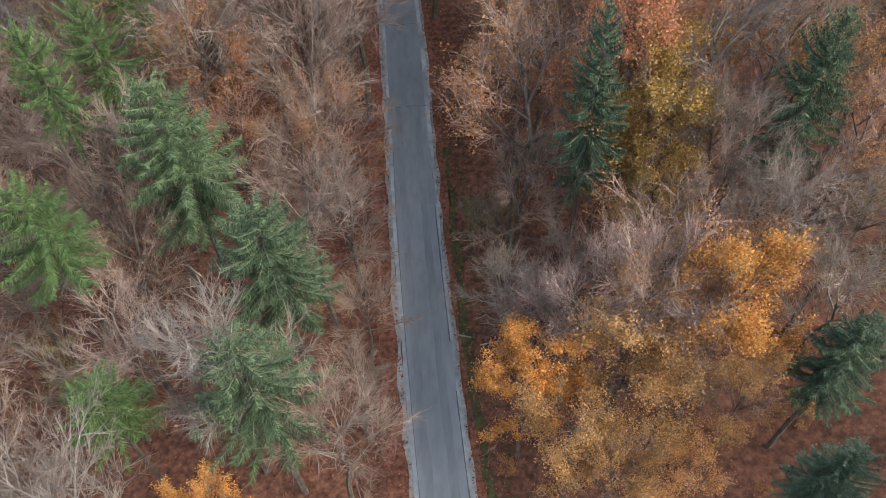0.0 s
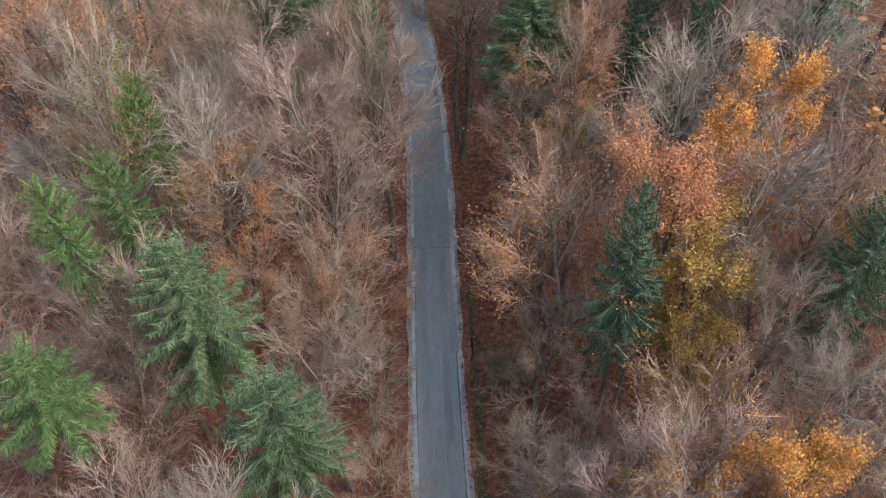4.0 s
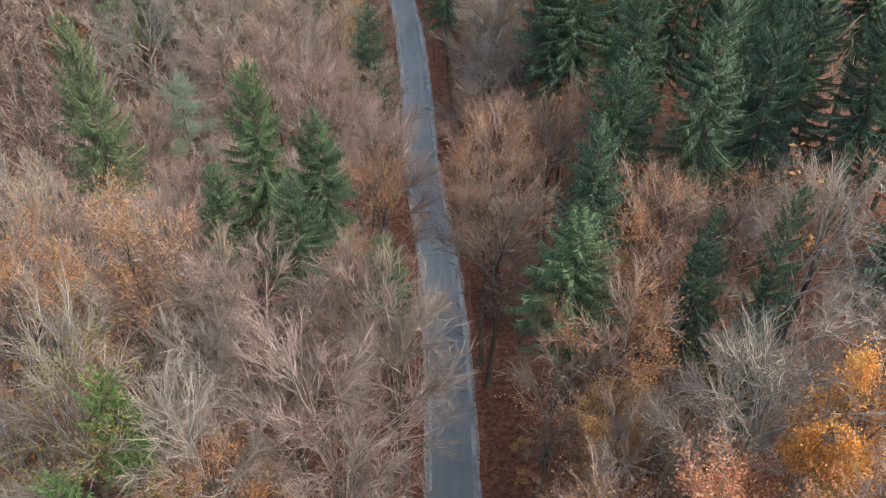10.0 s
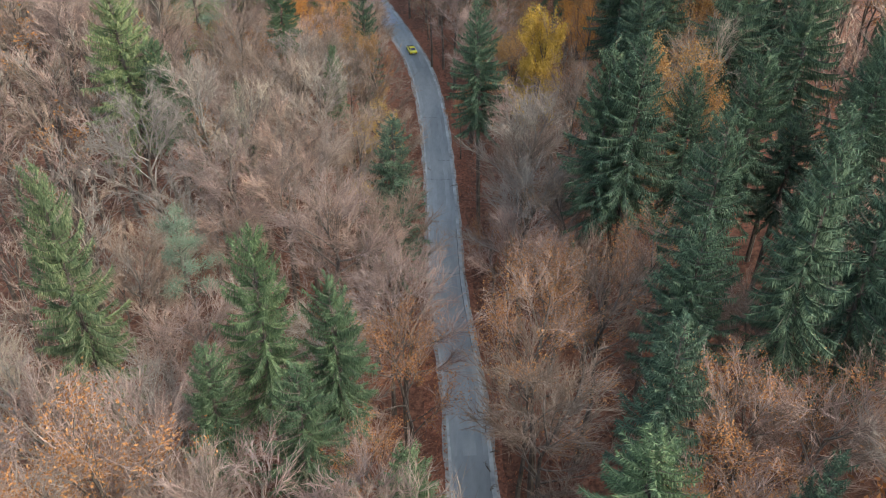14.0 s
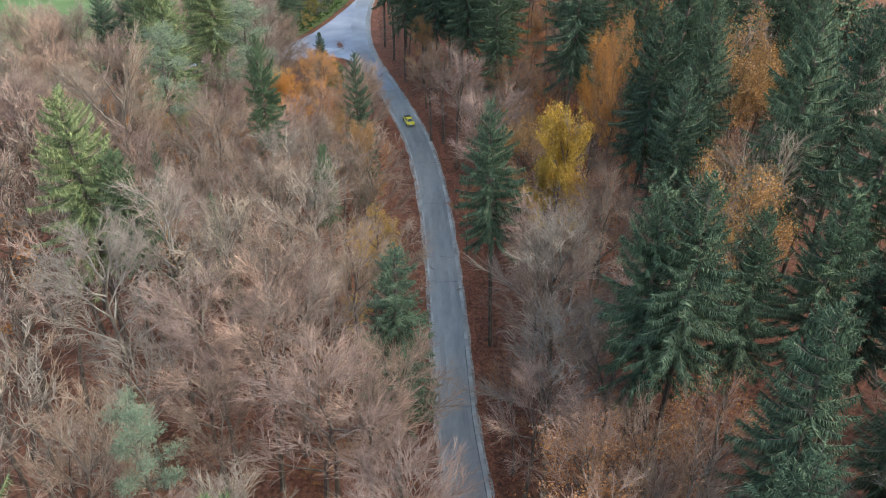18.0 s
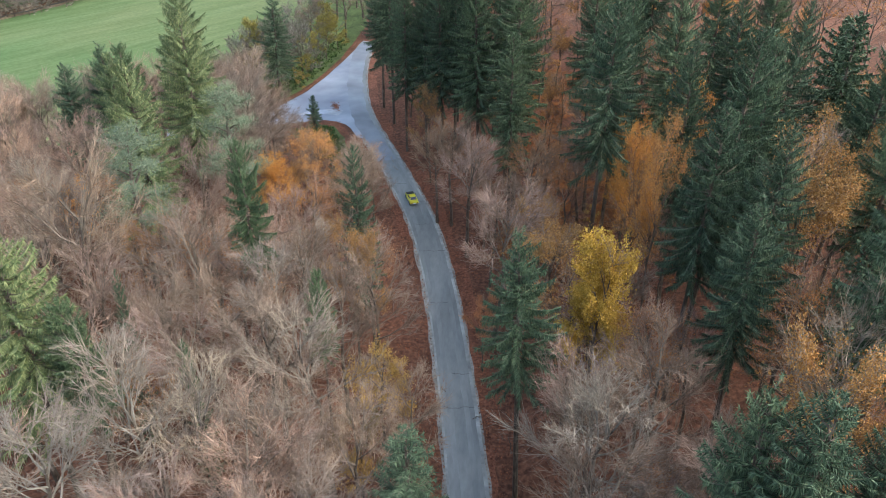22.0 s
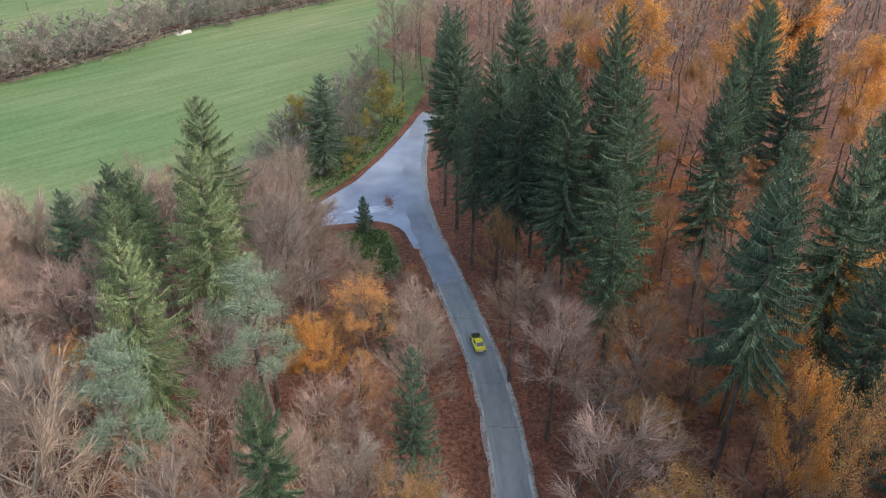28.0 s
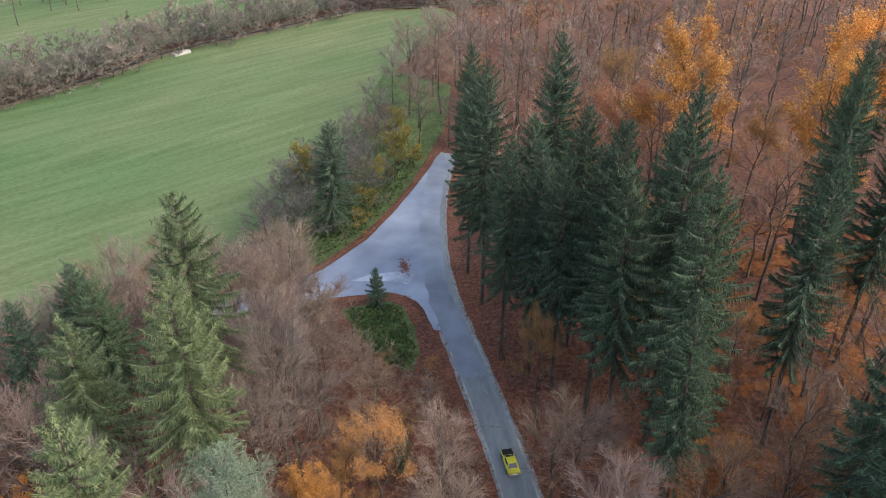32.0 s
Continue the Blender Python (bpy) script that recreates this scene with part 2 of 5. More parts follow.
def strip(name, mat, y0, y1, left, right, z, label, category, step=2.0, wob=0.0, seed=0):
    """A band that follows the road between two distances from its middle."""
    vs, fs = [], []
    n = max(2, int((y1 - y0) / step))
    for i in range(n + 1):
        y = y0 + (y1 - y0) * i / n
        c = road_x(y)
        dx = (road_x(y + 1) - road_x(y - 1)) / 2
        nrm = Vector((1, -dx, 0)).normalized()
        wl = wob * noise.noise((y * 0.35, seed, 1.7))
        wr = wob * noise.noise((y * 0.35, seed, 9.2))
        for o in (left + wl, left * 0.67 + right * 0.33, left * 0.33 + right * 0.67, right + wr):
            vs.append((c + nrm.x * o, y + nrm.y * o, z))
    for i in range(n):
        for k in range(3):
            fs.append((4 * i + k, 4 * i + k + 1, 4 * i + k + 5, 4 * i + k + 4))
    ob = new(name, mesh_from(name, vs, fs, mat))
    return tagged(ob, label, category, kind="structure")


def sheet(name, mat, outline, z, label, category, cut=0.0, seed=0):
    """A flat area inside an outline, its edge made uneven."""
    pts = []
    for i, (x0, y0) in enumerate(outline):
        x1, y1 = outline[(i + 1) % len(outline)]
        n = max(1, int(math.hypot(x1 - x0, y1 - y0) / 1.5)) if cut else 1
        for k in range(n):
            f = k / n
            w = cut * noise.noise((x0 + (x1 - x0) * f, y0 + (y1 - y0) * f, seed))
            pts.append((x0 + (x1 - x0) * f + w, y0 + (y1 - y0) * f + w, z))
    bm = bmesh.new()
    f = bm.faces.new([bm.verts.new(p) for p in pts])
    f.normal_update()
    if f.normal.z < 0:
        f.normal_flip()
    bmesh.ops.triangulate(bm, faces=bm.faces[:])
    me = bpy.data.meshes.new(name)
    bm.to_mesh(me)
    bm.free()
    me.materials.append(mat)
    return tagged(new(name, me), label, category, kind="structure")


road = strip("road", ASPHALT, -60, 298, -2.35, 2.35, 0.03, "narrow worn grey asphalt forest road", "road", 1.0, 0.06, 3)
strip("road_shoulder", SHOULDER, -60, 242, -2.85, -2.3, 0.018, "crumbled pale grey shoulder of the road", "shoulder", 1.0, 0.3, 5)
strip("road_shoulder", SHOULDER, -60, 298, 2.3, 2.75, 0.018, "crumbled pale grey shoulder of the road", "shoulder", 1.0, 0.25, 6)
for x0, x1 in ((-1.45, -0.75), (0.65, 1.35)):
    strip("wheel_track", TRACK, -60, 238, x0, x1, 0.034, "darker smooth wheel track along the asphalt", "road", 1.0, 0.16, x0)
EDGE = two_scale("pale_worn_edge", (0.25, 0.275, 0.30), (0.325, 0.35, 0.375), (0.40, 0.42, 0.44), 1.2, 0.25, 0.7, 0.1, 0.005)
for y0, y1, x0, x1, sd in ((-60, 63, -2.36, -1.98, 4), (68, 232, -2.36, -2.08, 41), (-60, 60, 2.16, 2.38, 42), (60, 236, 1.96, 2.42, 43)):
    strip("edge_band", EDGE, y0, y1, x0, x1, 0.036, "pale worn band along the edge of the asphalt", "road edge", 1.0, 0.09, sd)
for y0, y1, x0, x1 in ((-30, 31, 2.06, 2.15), (36, 57, 2.05, 2.14), (-40, 60, -1.97, -1.92), (112, 139, 1.86, 1.94)):
    strip("edge_seam", TAR_SEAM, y0, y1, x0, x1, 0.037, "dark seam along the edge of the asphalt", "road seam", 1.0, 0.05, 7)
strip("asphalt_patch", TRACK, 52.2, 55.6, 1.5, 2.25, 0.038, "darker patch at the edge of the asphalt", "road patch", 0.5, 0.15, 12)
strip("asphalt_patch", TRACK, 66.5, 96, -2.3, 2.3, 0.032, "darker newer length of asphalt", "road patch", 1.0, 0.05, 13)
strip("grass_verge", MOSS, -10, 60, 3.3, 4.2, 0.015, "strip of moss and short grass beside the road", "verge", 1.0, 0.7, 14)
for i, (y, a, b) in enumerate(((66.3, -2.2, 2.2), (80.4, -1.6, 1.9), (104, -2, 1.2), (128, -1.2, 2.1), (153.5, -2.2, 2.0), (160, -0.4, 2.1), (176, -2.1, 0.8), (190.5, -2.2, 2.2), (199, -1.8, 1.6), (207, -0.5, 2.2), (214, -2.2, 0.7))):
    vs = []
    n = 9
    for k in range(n + 1):
        o = a + (b - a) * k / n
        yy = y + 0.35 * noise.noise((k * 0.6, i * 3.1, 0)) + 0.25 * k / n
        vs += [(road_x(y) + o, yy - 0.05, 0.039), (road_x(y) + o, yy + 0.01 + 0.025 * (k % 3), 0.039)]
    crack = new("crack", mesh_from("crack", vs, [(2 * k, 2 * k + 2, 2 * k + 3, 2 * k + 1) for k in range(n)], TAR_SEAM))
    tagged(crack, "dark crack running across the asphalt", "road crack", kind="structure")
MEADOW = [(-250, 190), (-150, 214), (-104, 226), (-88, 244), (-79, 254), (-76, 264), (-71, 282), (-69, 300), (-70, 330), (-70, 352), (-62, 385), (-60, 404), (-66, 412), (-94, 405), (-119, 377), (-140, 354), (-153, 327), (-167, 307), (-190, 289), (-260, 240)]
meadow = sheet("meadow", GRASS, MEADOW, 0.10, "mown green meadow beside the wood", "meadow", 0.8, 2)
far_meadow = sheet("meadow", GRASS, [(-177, 312), (-158, 336), (-145, 361), (-124, 385), (-104, 408), (-112, 470), (-230, 520), (-330, 480), (-330, 260), (-205, 290)], 0.10, "second green meadow beyond the stream", "meadow", 0.8, 5)
# The pale blue of the next three areas stands in for reflected sky.
junction = sheet("road_junction", PALE, [(-48.4, 298), (-50.2, 295.5), (-51.2, 290), (-52.6, 282), (-55.0, 270.5), (-58, 259.5), (-63.5, 248.3), (-70, 242.5), (-84, 236.5), (-82, 231), (-68, 236.5), (-59.6, 240.4), (-50.4, 243.2), (-47.5, 242.6), (-45.4, 241.2), (-43.9, 239.2), (-42.8, 236.8), (-41.4, 234.0), (-39.9, 234.4), (-42.6, 242.5), (-44.9, 250), (-46.2, 258), (-47.2, 270), (-47.8, 282)], 0.042, "damp asphalt, pale with painted sky sheen, where a side road joins", "road", 0.15, 8)
strip("road_sheen", PALE_MID, 224, 293, -2.3, 1.5, 0.047, "bluish grey asphalt with weaker painted sky sheen, running into the junction", "road", 1.0, 0.45, 21)
sheet("sheen_patch", WHITE_SHEEN, [(-58, 245.6), (-50.5, 246.5), (-47.8, 246), (-47.2, 249), (-50.5, 249.6), (-55, 247.9)], 0.046, "whitish patch of painted sky sheen across the mouth of the side road", "road patch", 0.35, 9)
lb, lrng = [], random.Random(77)
for i in range(240):
    u, v = lrng.gauss(0, 1), lrng.gauss(0, 1)
    x, y, a, r = -49.4 + u * 0.45 - v * 0.3, 251.2 + v * 1.1, lrng.random() * 6.28, lrng.uniform(0.08, 0.2)
    lb += [(x + r * math.cos(a + k) * (1 if k % 2 else 0.6), y + r * math.sin(a + k), 0.053 + 0.02 * (k % 2)) for k in (0, 1.6, 3.1, 4.7)]
tagged(new("leaf_patch", mesh_from("leaf_patch", lb, [tuple(range(4 * i, 4 * i + 4)) for i in range(240)], DRIFT)), "small drift of brown leaves lying on the asphalt", "leaves", kind="stuff")
sheet("grass_bank", VERGE, [(-57.5, 237.5), (-50.5, 240.6), (-47.2, 240.0), (-44.6, 234), (-42.6, 228.5), (-43.0, 224), (-47, 224.5), (-51.5, 229)], 0.02, "green overgrown bank inside the bend of the junction", "verge", 0.5, 11)
sheet("grass_bank", VERGE, [(-71, 245.5), (-64.2, 250.3), (-59.2, 261), (-56.2, 271.5), (-53.8, 283), (-52.4, 297), (-51, 312), (-53, 340), (-73, 350), (-73.5, 300), (-78, 266), (-82, 250)], 0.12, "green bank of weeds along the side of the junction", "verge", 0.5, 12)
for y0, y1, lo, hi, sd in ((196, 237, -4.3, -2.7, 31), (150, 298, 2.65, 4.9, 32), (20, 150, 2.65, 3.5, 33), (20, 110, -4.6, -2.75, 34)):
    strip("leaf_drift", DRIFT, y0, y1, lo, hi, 0.012, "drift of red-brown leaves along the road edge", "leaf drift", 1.0, 0.5, sd)
sheet("leaf_drift", DRIFT, [(-60, 240.2), (-50.4, 243.0), (-46.8, 242.8), (-43.6, 236), (-45.2, 235.4), (-47.8, 240.4), (-50.6, 241.2), (-59.5, 238.6)], 0.026, "drift of red-brown leaves round the inside of the bend", "leaf drift", 0.3, 35)
sheet("leaf_drift", DRIFT, [(-70, 243.2), (-63.8, 248.6), (-58.3, 259.8), (-55.3, 270.7), (-52.9, 282), (-51.4, 297), (-51.9, 297), (-53.3, 282), (-55.8, 270.5), (-58.9, 259.5), (-64.3, 249.0), (-70.2, 244.0)], 0.126, "drift of red-brown leaves along the junction edge", "leaf drift", 0.1, 36)
BANK = [(-188, 290), (-166, 308), (-153, 328), (-140, 355), (-119, 378), (-94, 406), (-64, 416), (-36, 421)]
# The dark stream strip also carries the shadow below the hedge.
for lo, hi, z, mat, nm, label, cat in ((-1.6, 3.0, 0.14, EARTH, "stream_bank", "bare brown bank along the stream", "bank"), (0.8, 2.0, 0.17, STREAM_SHADE, "stream", "narrow stream with the shade of the bushes in its dark colour", "water")):
    vs = []
    for i in range(71):
        u = i / 10
        k = min(int(u), 6)
        a, b = Vector(BANK[k]), Vector(BANK[k + 1])
        c = a.lerp(b, u - k)
        d = (b - a).normalized()
        w = 1.6 * noise.noise((i * 0.45, lo, 2))
        vs += [(c.x - d.y * (lo + w), c.y + d.x * (lo + w), z), (c.x - d.y * (hi + w), c.y + d.x * (hi + w), z)]
    tagged(new(nm, mesh_from(nm, vs, [(2 * i, 2 * i + 2, 2 * i + 3, 2 * i + 1) for i in range(70)], mat)), label, cat, kind="structure")
sheet("field_track", EARTH, [(-79.5, 246), (-77.2, 245), (-75.8, 252), (-77.0, 262), (-80.5, 270), (-82, 269), (-78.8, 260)], 0.13, "worn earth track turning into the meadow", "track", 0.3, 14)



def carpet(x0, x1, y0, y1, cut, seed):
    """A patch of bright leaves that follows the slope, its edge broken up."""
    vs, fs, at = [], [], {}
    for j in range(int((y1 - y0) / 1.25)):
        for i in range(int((x1 - x0) / 1.25)):
            x, y = x0 + i * 1.25, y0 + j * 1.25
            e = min(x - x0, x1 - x, y - y0, y1 - y) / 6
            if noise.noise((x * 0.16, y * 0.16, seed)) + noise.noise((x * 0.5, y * 0.5, seed)) * 0.5 + min(e, 1) * 0.5 < cut:
                continue
            q = []
            for a, b in ((x, y), (x + 1.25, y), (x + 1.25, y + 1.25), (x, y + 1.25)):
                if (a, b) not in at:
                    at[(a, b)] = len(vs)
                    w = 0.5 * noise.noise((a, b, 4.0))
                    vs.append((a + w, b - w, ground_z(a, b) + 0.13))
                q.append(at[(a, b)])
            fs.append(tuple(q))
    tagged(new("leaf_carpet", mesh_from("leaf_carpet", vs, fs, CARPET)), "bright orange fallen leaves covering the wooded slope", "leaf carpet", kind="structure")


carpet(-14, 36, 186, 262, 0.46, 3.0)
# ---- trees: geometry ----
R = random.Random(11)


class Build:
    """Points and faces of one part, gathered before it becomes a mesh."""

    def __init__(self):
        self.v, self.f, self.m = [], [], []

    def paint(self, slot):
        """Gives all faces made since the last call one material slot."""
        self.m += [slot] * (len(self.f) - len(self.m))

    def tube(self, pts, radii, n=4, tip=True):
        base = len(self.v)
        for i, p in enumerate(pts):
            if i == len(pts) - 1 and tip:
                self.v.append(p)
                break
            d = (pts[min(i + 1, len(pts) - 1)] - pts[max(i - 1, 0)]).normalized()
            a = d.orthogonal().normalized()
            b = d.cross(a)
            for k in range(n):
                t = 2 * math.pi * k / n
                self.v.append(p + (a * math.cos(t) + b * math.sin(t)) * radii[i])
        rings = len(pts) - (1 if tip else 0)
        for i in range(rings - 1):
            for k in range(n):
                self.f.append((base + i * n + k, base + i * n + (k + 1) % n, base + (i + 1) * n + (k + 1) % n, base + (i + 1) * n + k))
        if tip:
            top = base + rings * n
            for k in range(n):
                self.f.append((base + (rings - 1) * n + k, base + (rings - 1) * n + (k + 1) % n, top))

    def blade(self, p, q, r):
        """A fine twig or needle spray: an angled sliver that tapers to its tip."""
        d = (q - p).normalized()
        a = d.orthogonal().normalized()
        b = d.cross(a)
        k = len(self.v)
        self.v += [p + a * r, p - a * r * 0.4 + b * r, p - a * r * 0.4 - b * r, q]
        self.f += [(k, k + 1, k + 3), (k, k + 3, k + 2)]

    def spindle(self, p, q, r, at=0.4):
        """A three-sided needle clump, thickest at a part of its length."""
        d = (q - p).normalized()
        a = d.orthogonal().normalized()
        b = d.cross(a)
        m = p.lerp(q, at)
        base = len(self.v)
        self.v += [p, q] + [m + (a * math.cos(t) + b * math.sin(t)) * r for t in (0.5, 2.6, 4.7)]
        for k in range(3):
            i, j = base + 2 + k, base + 2 + (k + 1) % 3
            self.f += [(base, j, i), (base + 1, i, j)]

    def leaf(self, p, s, rng):
        """A curled leaf."""
        a = Vector((rng.gauss(0, 1), rng.gauss(0, 1), rng.gauss(0, 0.6))).normalized()
        o = a.orthogonal().normalized()
        t = rng.random() * 6.28
        b = (o * math.cos(t) + a.cross(o) * math.sin(t)).normalized()
        lift = a.cross(b) * s * 0.25
        base = len(self.v)
        self.v += [p - a * s, p + b * s * 0.6 + lift, p + a * s, p - b * s * 0.6 + lift]
        self.f.append((base, base + 1, base + 2, base + 3))

    def mesh(self, name, *mats):
        me = mesh_from(name, self.v, self.f, mats[0])
        for m in mats[1:]:
            me.materials.append(m)
        if self.m:
            me.polygons.foreach_set("material_index", self.m)
        return me


def spread(d, amount, rng, up=0.0):
    return (d + Vector((rng.gauss(0, amount), rng.gauss(0, amount), rng.gauss(0, amount) + up))).normalized()


def broadleaf(seed, h=27.0, limbs=11, branches=5, subs=4, twigs=5, leaves=0, leaf_size=0.3, wide=1.0, twig_r=0.019, low=0.36, patch=0.0):
    """Trunk and crown of a broadleaved tree of height h: limbs, branches, twigs and any leaves."""
    rng = random.Random(seed)
    trunk, crown = Build(), Build()
    lean = Vector((rng.gauss(0, 0.03), rng.gauss(0, 0.03), 1)).normalized()
    pts = [Vector((0, 0, -0.4))]
    for i in range(1, 6):
        pts.append(lean * (h * 0.66 * i / 5) + Vector((rng.gauss(0, 0.15), rng.gauss(0, 0.15), 0)) * i * 0.6)
    r0 = h * 0.0095
    trunk.tube(pts, [r0 * k for k in (1.25, 0.95, 0.82, 0.66, 0.48, 0.22)], 6, False)
    fine, tips = [], []
    for i in range(limbs):
        u = low / 0.66 + (1 - low / 0.66) * i / (limbs - 1)
        k = min(4, int(u * 5))
        p = pts[k].lerp(pts[k + 1], min(1.0, u * 5 - k))
        az = i * 2.399 + rng.uniform(-0.5, 0.5)
        el = radians(14 + 54 * u ** 1.8 + rng.gauss(0, 9))
        d = Vector((math.cos(az) * math.cos(el), math.sin(az) * math.cos(el), math.sin(el)))
        ln = h * 0.185 * rng.uniform(0.8, 1.15) * wide * (1.12 - 0.3 * u ** 3)
        a = [p]
        for j in range(3):
            d = spread(d, 0.13, rng, 0.13)
            a.append(a[-1] + d * ln / 3)
        crown.tube(a, [r0 * 0.36, r0 * 0.25, r0 * 0.15, 0], 4)
        for j in range(branches):
            f = 0.25 + 0.72 * (j + rng.random() * 0.7) / branches
            g = min(2, int(f * 3))
            b = a[g].lerp(a[g + 1], f * 3 - g)
            turn = az + (1.0 if j % 2 else -1.0) * rng.uniform(0.4, 1.1)
            dd = ((a[g + 1] - a[g]).normalized() * 0.8 + Vector((math.cos(turn), math.sin(turn), 0)) * 0.6)
            dd = spread(dd.normalized(), 0.18, rng, 0.2)
            bl = h * 0.105 * rng.uniform(0.7, 1.2) * wide * (1.15 - 0.35 * f)
            c = b + dd * bl * 0.5
            dd = spread(dd, 0.16, rng, 0.18)
            e = c + dd * bl * 0.5
            crown.tube([b, c, e], [r0 * 0.13, r0 * 0.075, 0], 3)
            for k in range(subs):
                q = b.lerp(c, rng.uniform(0.4, 1)) if k % 2 else c.lerp(e, rng.uniform(0.1, 0.8))
                sd = spread(dd, 0.4, rng, 0.1)
                t = q + sd * h * 0.062 * rng.uniform(0.7, 1.25)
                fine.append((q, t, twig_r * 1.3))
                for w in range(twigs):
                    m = q.lerp(t, rng.uniform(0.05, 0.85))
                    n = m + spread(sd, 0.42, rng, 0.08) * h * 0.046 * rng.uniform(0.6, 1.4)
                    fine.append((m, n, twig_r * rng.uniform(0.7, 1.0)))
                    tips.append((m, n))
    crown.paint(0)
    for q, t, r in fine:
        crown.blade(q, t, r * 1.08)
    crown.paint(1)
    made = 0
    while made < leaves:
        q, t = rng.choice(tips)
        if patch and noise.noise(t * 0.23 + Vector((seed, 0, 0))) < patch * rng.random() - 0.12:
            made += 0.25
            continue
        p = q.lerp(t, rng.uniform(0.1, 1.1)) + Vector((rng.gauss(0, 0.25), rng.gauss(0, 0.25), rng.gauss(0, 0.2)))
        crown.leaf(p, leaf_size * rng.uniform(0.6, 1.25), rng)
        made += 1
    crown.paint(2)
    return trunk, crown


def conifer(seed, h=32.0, r=5.6, low=0.5, whorls=29, fat=0.056, droop=1.0, shape=0.66, arms=7, step=0.22):
    """Trunk and needle sprays of a spruce of height h."""
    rng = random.Random(seed)
    wood, spray = Build(), Build()
    needles = []
    wood.tube([Vector((0, 0, -0.4)), Vector((0, 0, h * 0.3)), Vector((0, 0, h * 0.7)), Vector((0, 0, h * 0.985))], [h * 0.011, h * 0.009, h * 0.005, 0], 7)
    lop = [rng.uniform(0.8, 1.15) for _ in range(5)]
    for w in range(whorls):
        u = w / (whorls - 1)
        z = h * (low + (0.975 - low) * u ** 0.92)
        reach = r * (1 - u) ** shape * (0.66 + 0.34 * min(1, u * 4)) + 0.3
        n = arms if u < 0.75 else 5
        for k in range(n):
            az = 2 * math.pi * k / n + w * 1.1 + rng.gauss(0, 0.2)
            ln = reach * rng.uniform(0.66, 1.12) * lop[int(az / 1.2566) % 5]
            out = Vector((math.cos(az), math.sin(az), 0))
            side = Vector((-out.y, out.x, 0))
            start = Vector((0, 0, z + rng.gauss(0, h * 0.011)))
            rise = 0.62 * u - 0.34 * (1 - u) * droop
            pts = [start + out * ln * f + Vector((0, 0, ln * (rise * f - 0.28 * droop * f * f * (1 - u) + 0.24 * f ** 3))) for f in (0, 0.25, 0.5, 0.75, 1)]
            spray.tube([pts[0], pts[2], pts[4]], [0.07, 0.045, 0], 3)
            m = max(3, int(ln / step))
            for j in range(m):
                f = 0.14 + 0.86 * (j + rng.random() * 0.5) / m
                g = min(3, int(f * 4))
                p = pts[g].lerp(pts[g + 1], min(1, f * 4 - g))
                d = (pts[g + 1] - pts[g]).normalized()
                s = min(0.66, 0.26 + 0.2 * ln * (1.15 - f * 0.8)) * rng.uniform(0.75, 1.2)
                needles.append((p - d * 0.1, p + d * s * 0.7 + Vector((0, 0, 0.08)), fat * rng.uniform(0.8, 1.2)))
                for sg in (-1, 1):
                    t = (d * rng.uniform(0.5, 0.9) + side * sg * rng.uniform(0.6, 1.0) + Vector((0, 0, rng.uniform(-0.35, 0.05) * droop))).normalized()
                    needles.append((p, p + t * s, fat * rng.uniform(0.7, 1.1)))
                    t = (d * 0.3 + side * sg * rng.uniform(0.1, 0.5) + Vector((0, 0, -rng.uniform(0.5, 1.0) * droop))).normalized()
                    needles.append((p, p + t * s * 1.05, fat * rng.uniform(0.8, 1.25)))
    needles.append((Vector((0, 0, h * 0.94)), Vector((0, 0, h * 1.005)), fat * 0.8))
    spray.paint(0)
    for p, q, w in needles:
        spray.blade(p, q, w * 1.08)
    spray.paint(1)
    return wood, spray


def pine(seed, h=32.0):
    """Trunk and rounded crown of a pine: limbs that end in clusters of needles."""
    rng = random.Random(seed)
    wood, crown = Build(), Build()
    wood.tube([Vector((0, 0, -0.4)), Vector((0.2, 0.1, h * 0.4)), Vector((-0.2, 0.3, h * 0.75)), Vector((0, 0, h * 0.93))], [h * 0.012, h * 0.009, h * 0.006, 0], 7)
    tufts = []
    for i in range(17):
        u = i / 16
        z = h * (0.60 + 0.32 * u)
        az = i * 2.399 + rng.gauss(0, 0.2)
        ln = (3.6 * math.sqrt(max(0.05, 1 - (u * 1.05 - 0.25) ** 2)) * rng.uniform(0.7, 1.1)) * (1 - 0.55 * u)
        a = Vector((0, 0, z))
        e = a + Vector((math.cos(az) * ln, math.sin(az) * ln, ln * (0.25 + 0.5 * u)))
        crown.tube([a, a.lerp(e, 0.5) + Vector((0, 0, 0.25)), e], [0.11, 0.07, 0], 4)
        for f in (0.55, 0.8, 1.0):
            tufts.append((a.lerp(e, f), rng.uniform(0.8, 1.25)))
    crown.paint(0)
    for c, r in tufts:
        for k in range(170):
            d = Vector((rng.gauss(0, 1), rng.gauss(0, 1), rng.gauss(0.35, 0.6))).normalized()
            p = c + d * r * rng.uniform(0.15, 1.0)
            crown.spindle(p, p + spread(d, 0.5, rng, 0.3) * r * 0.3, 0.026, 0.5)
    crown.paint(1)
    return wood, crown


KINDS = {}


def keep_broadleaf(kind, seeds, twig_mat, leaf_mat=None, limb_mat=None, **kw):
    KINDS[kind] = []
    for s in seeds:
        trunk, crown = broadleaf(s, **kw)
        tall = max(p.z for p in crown.v) * 0.985
        KINDS[kind].append((tall, [("trunk", trunk.mesh("trunk", BARK)), ("crown", crown.mesh("crown", limb_mat or BARK, twig_mat, leaf_mat or twig_mat))]))


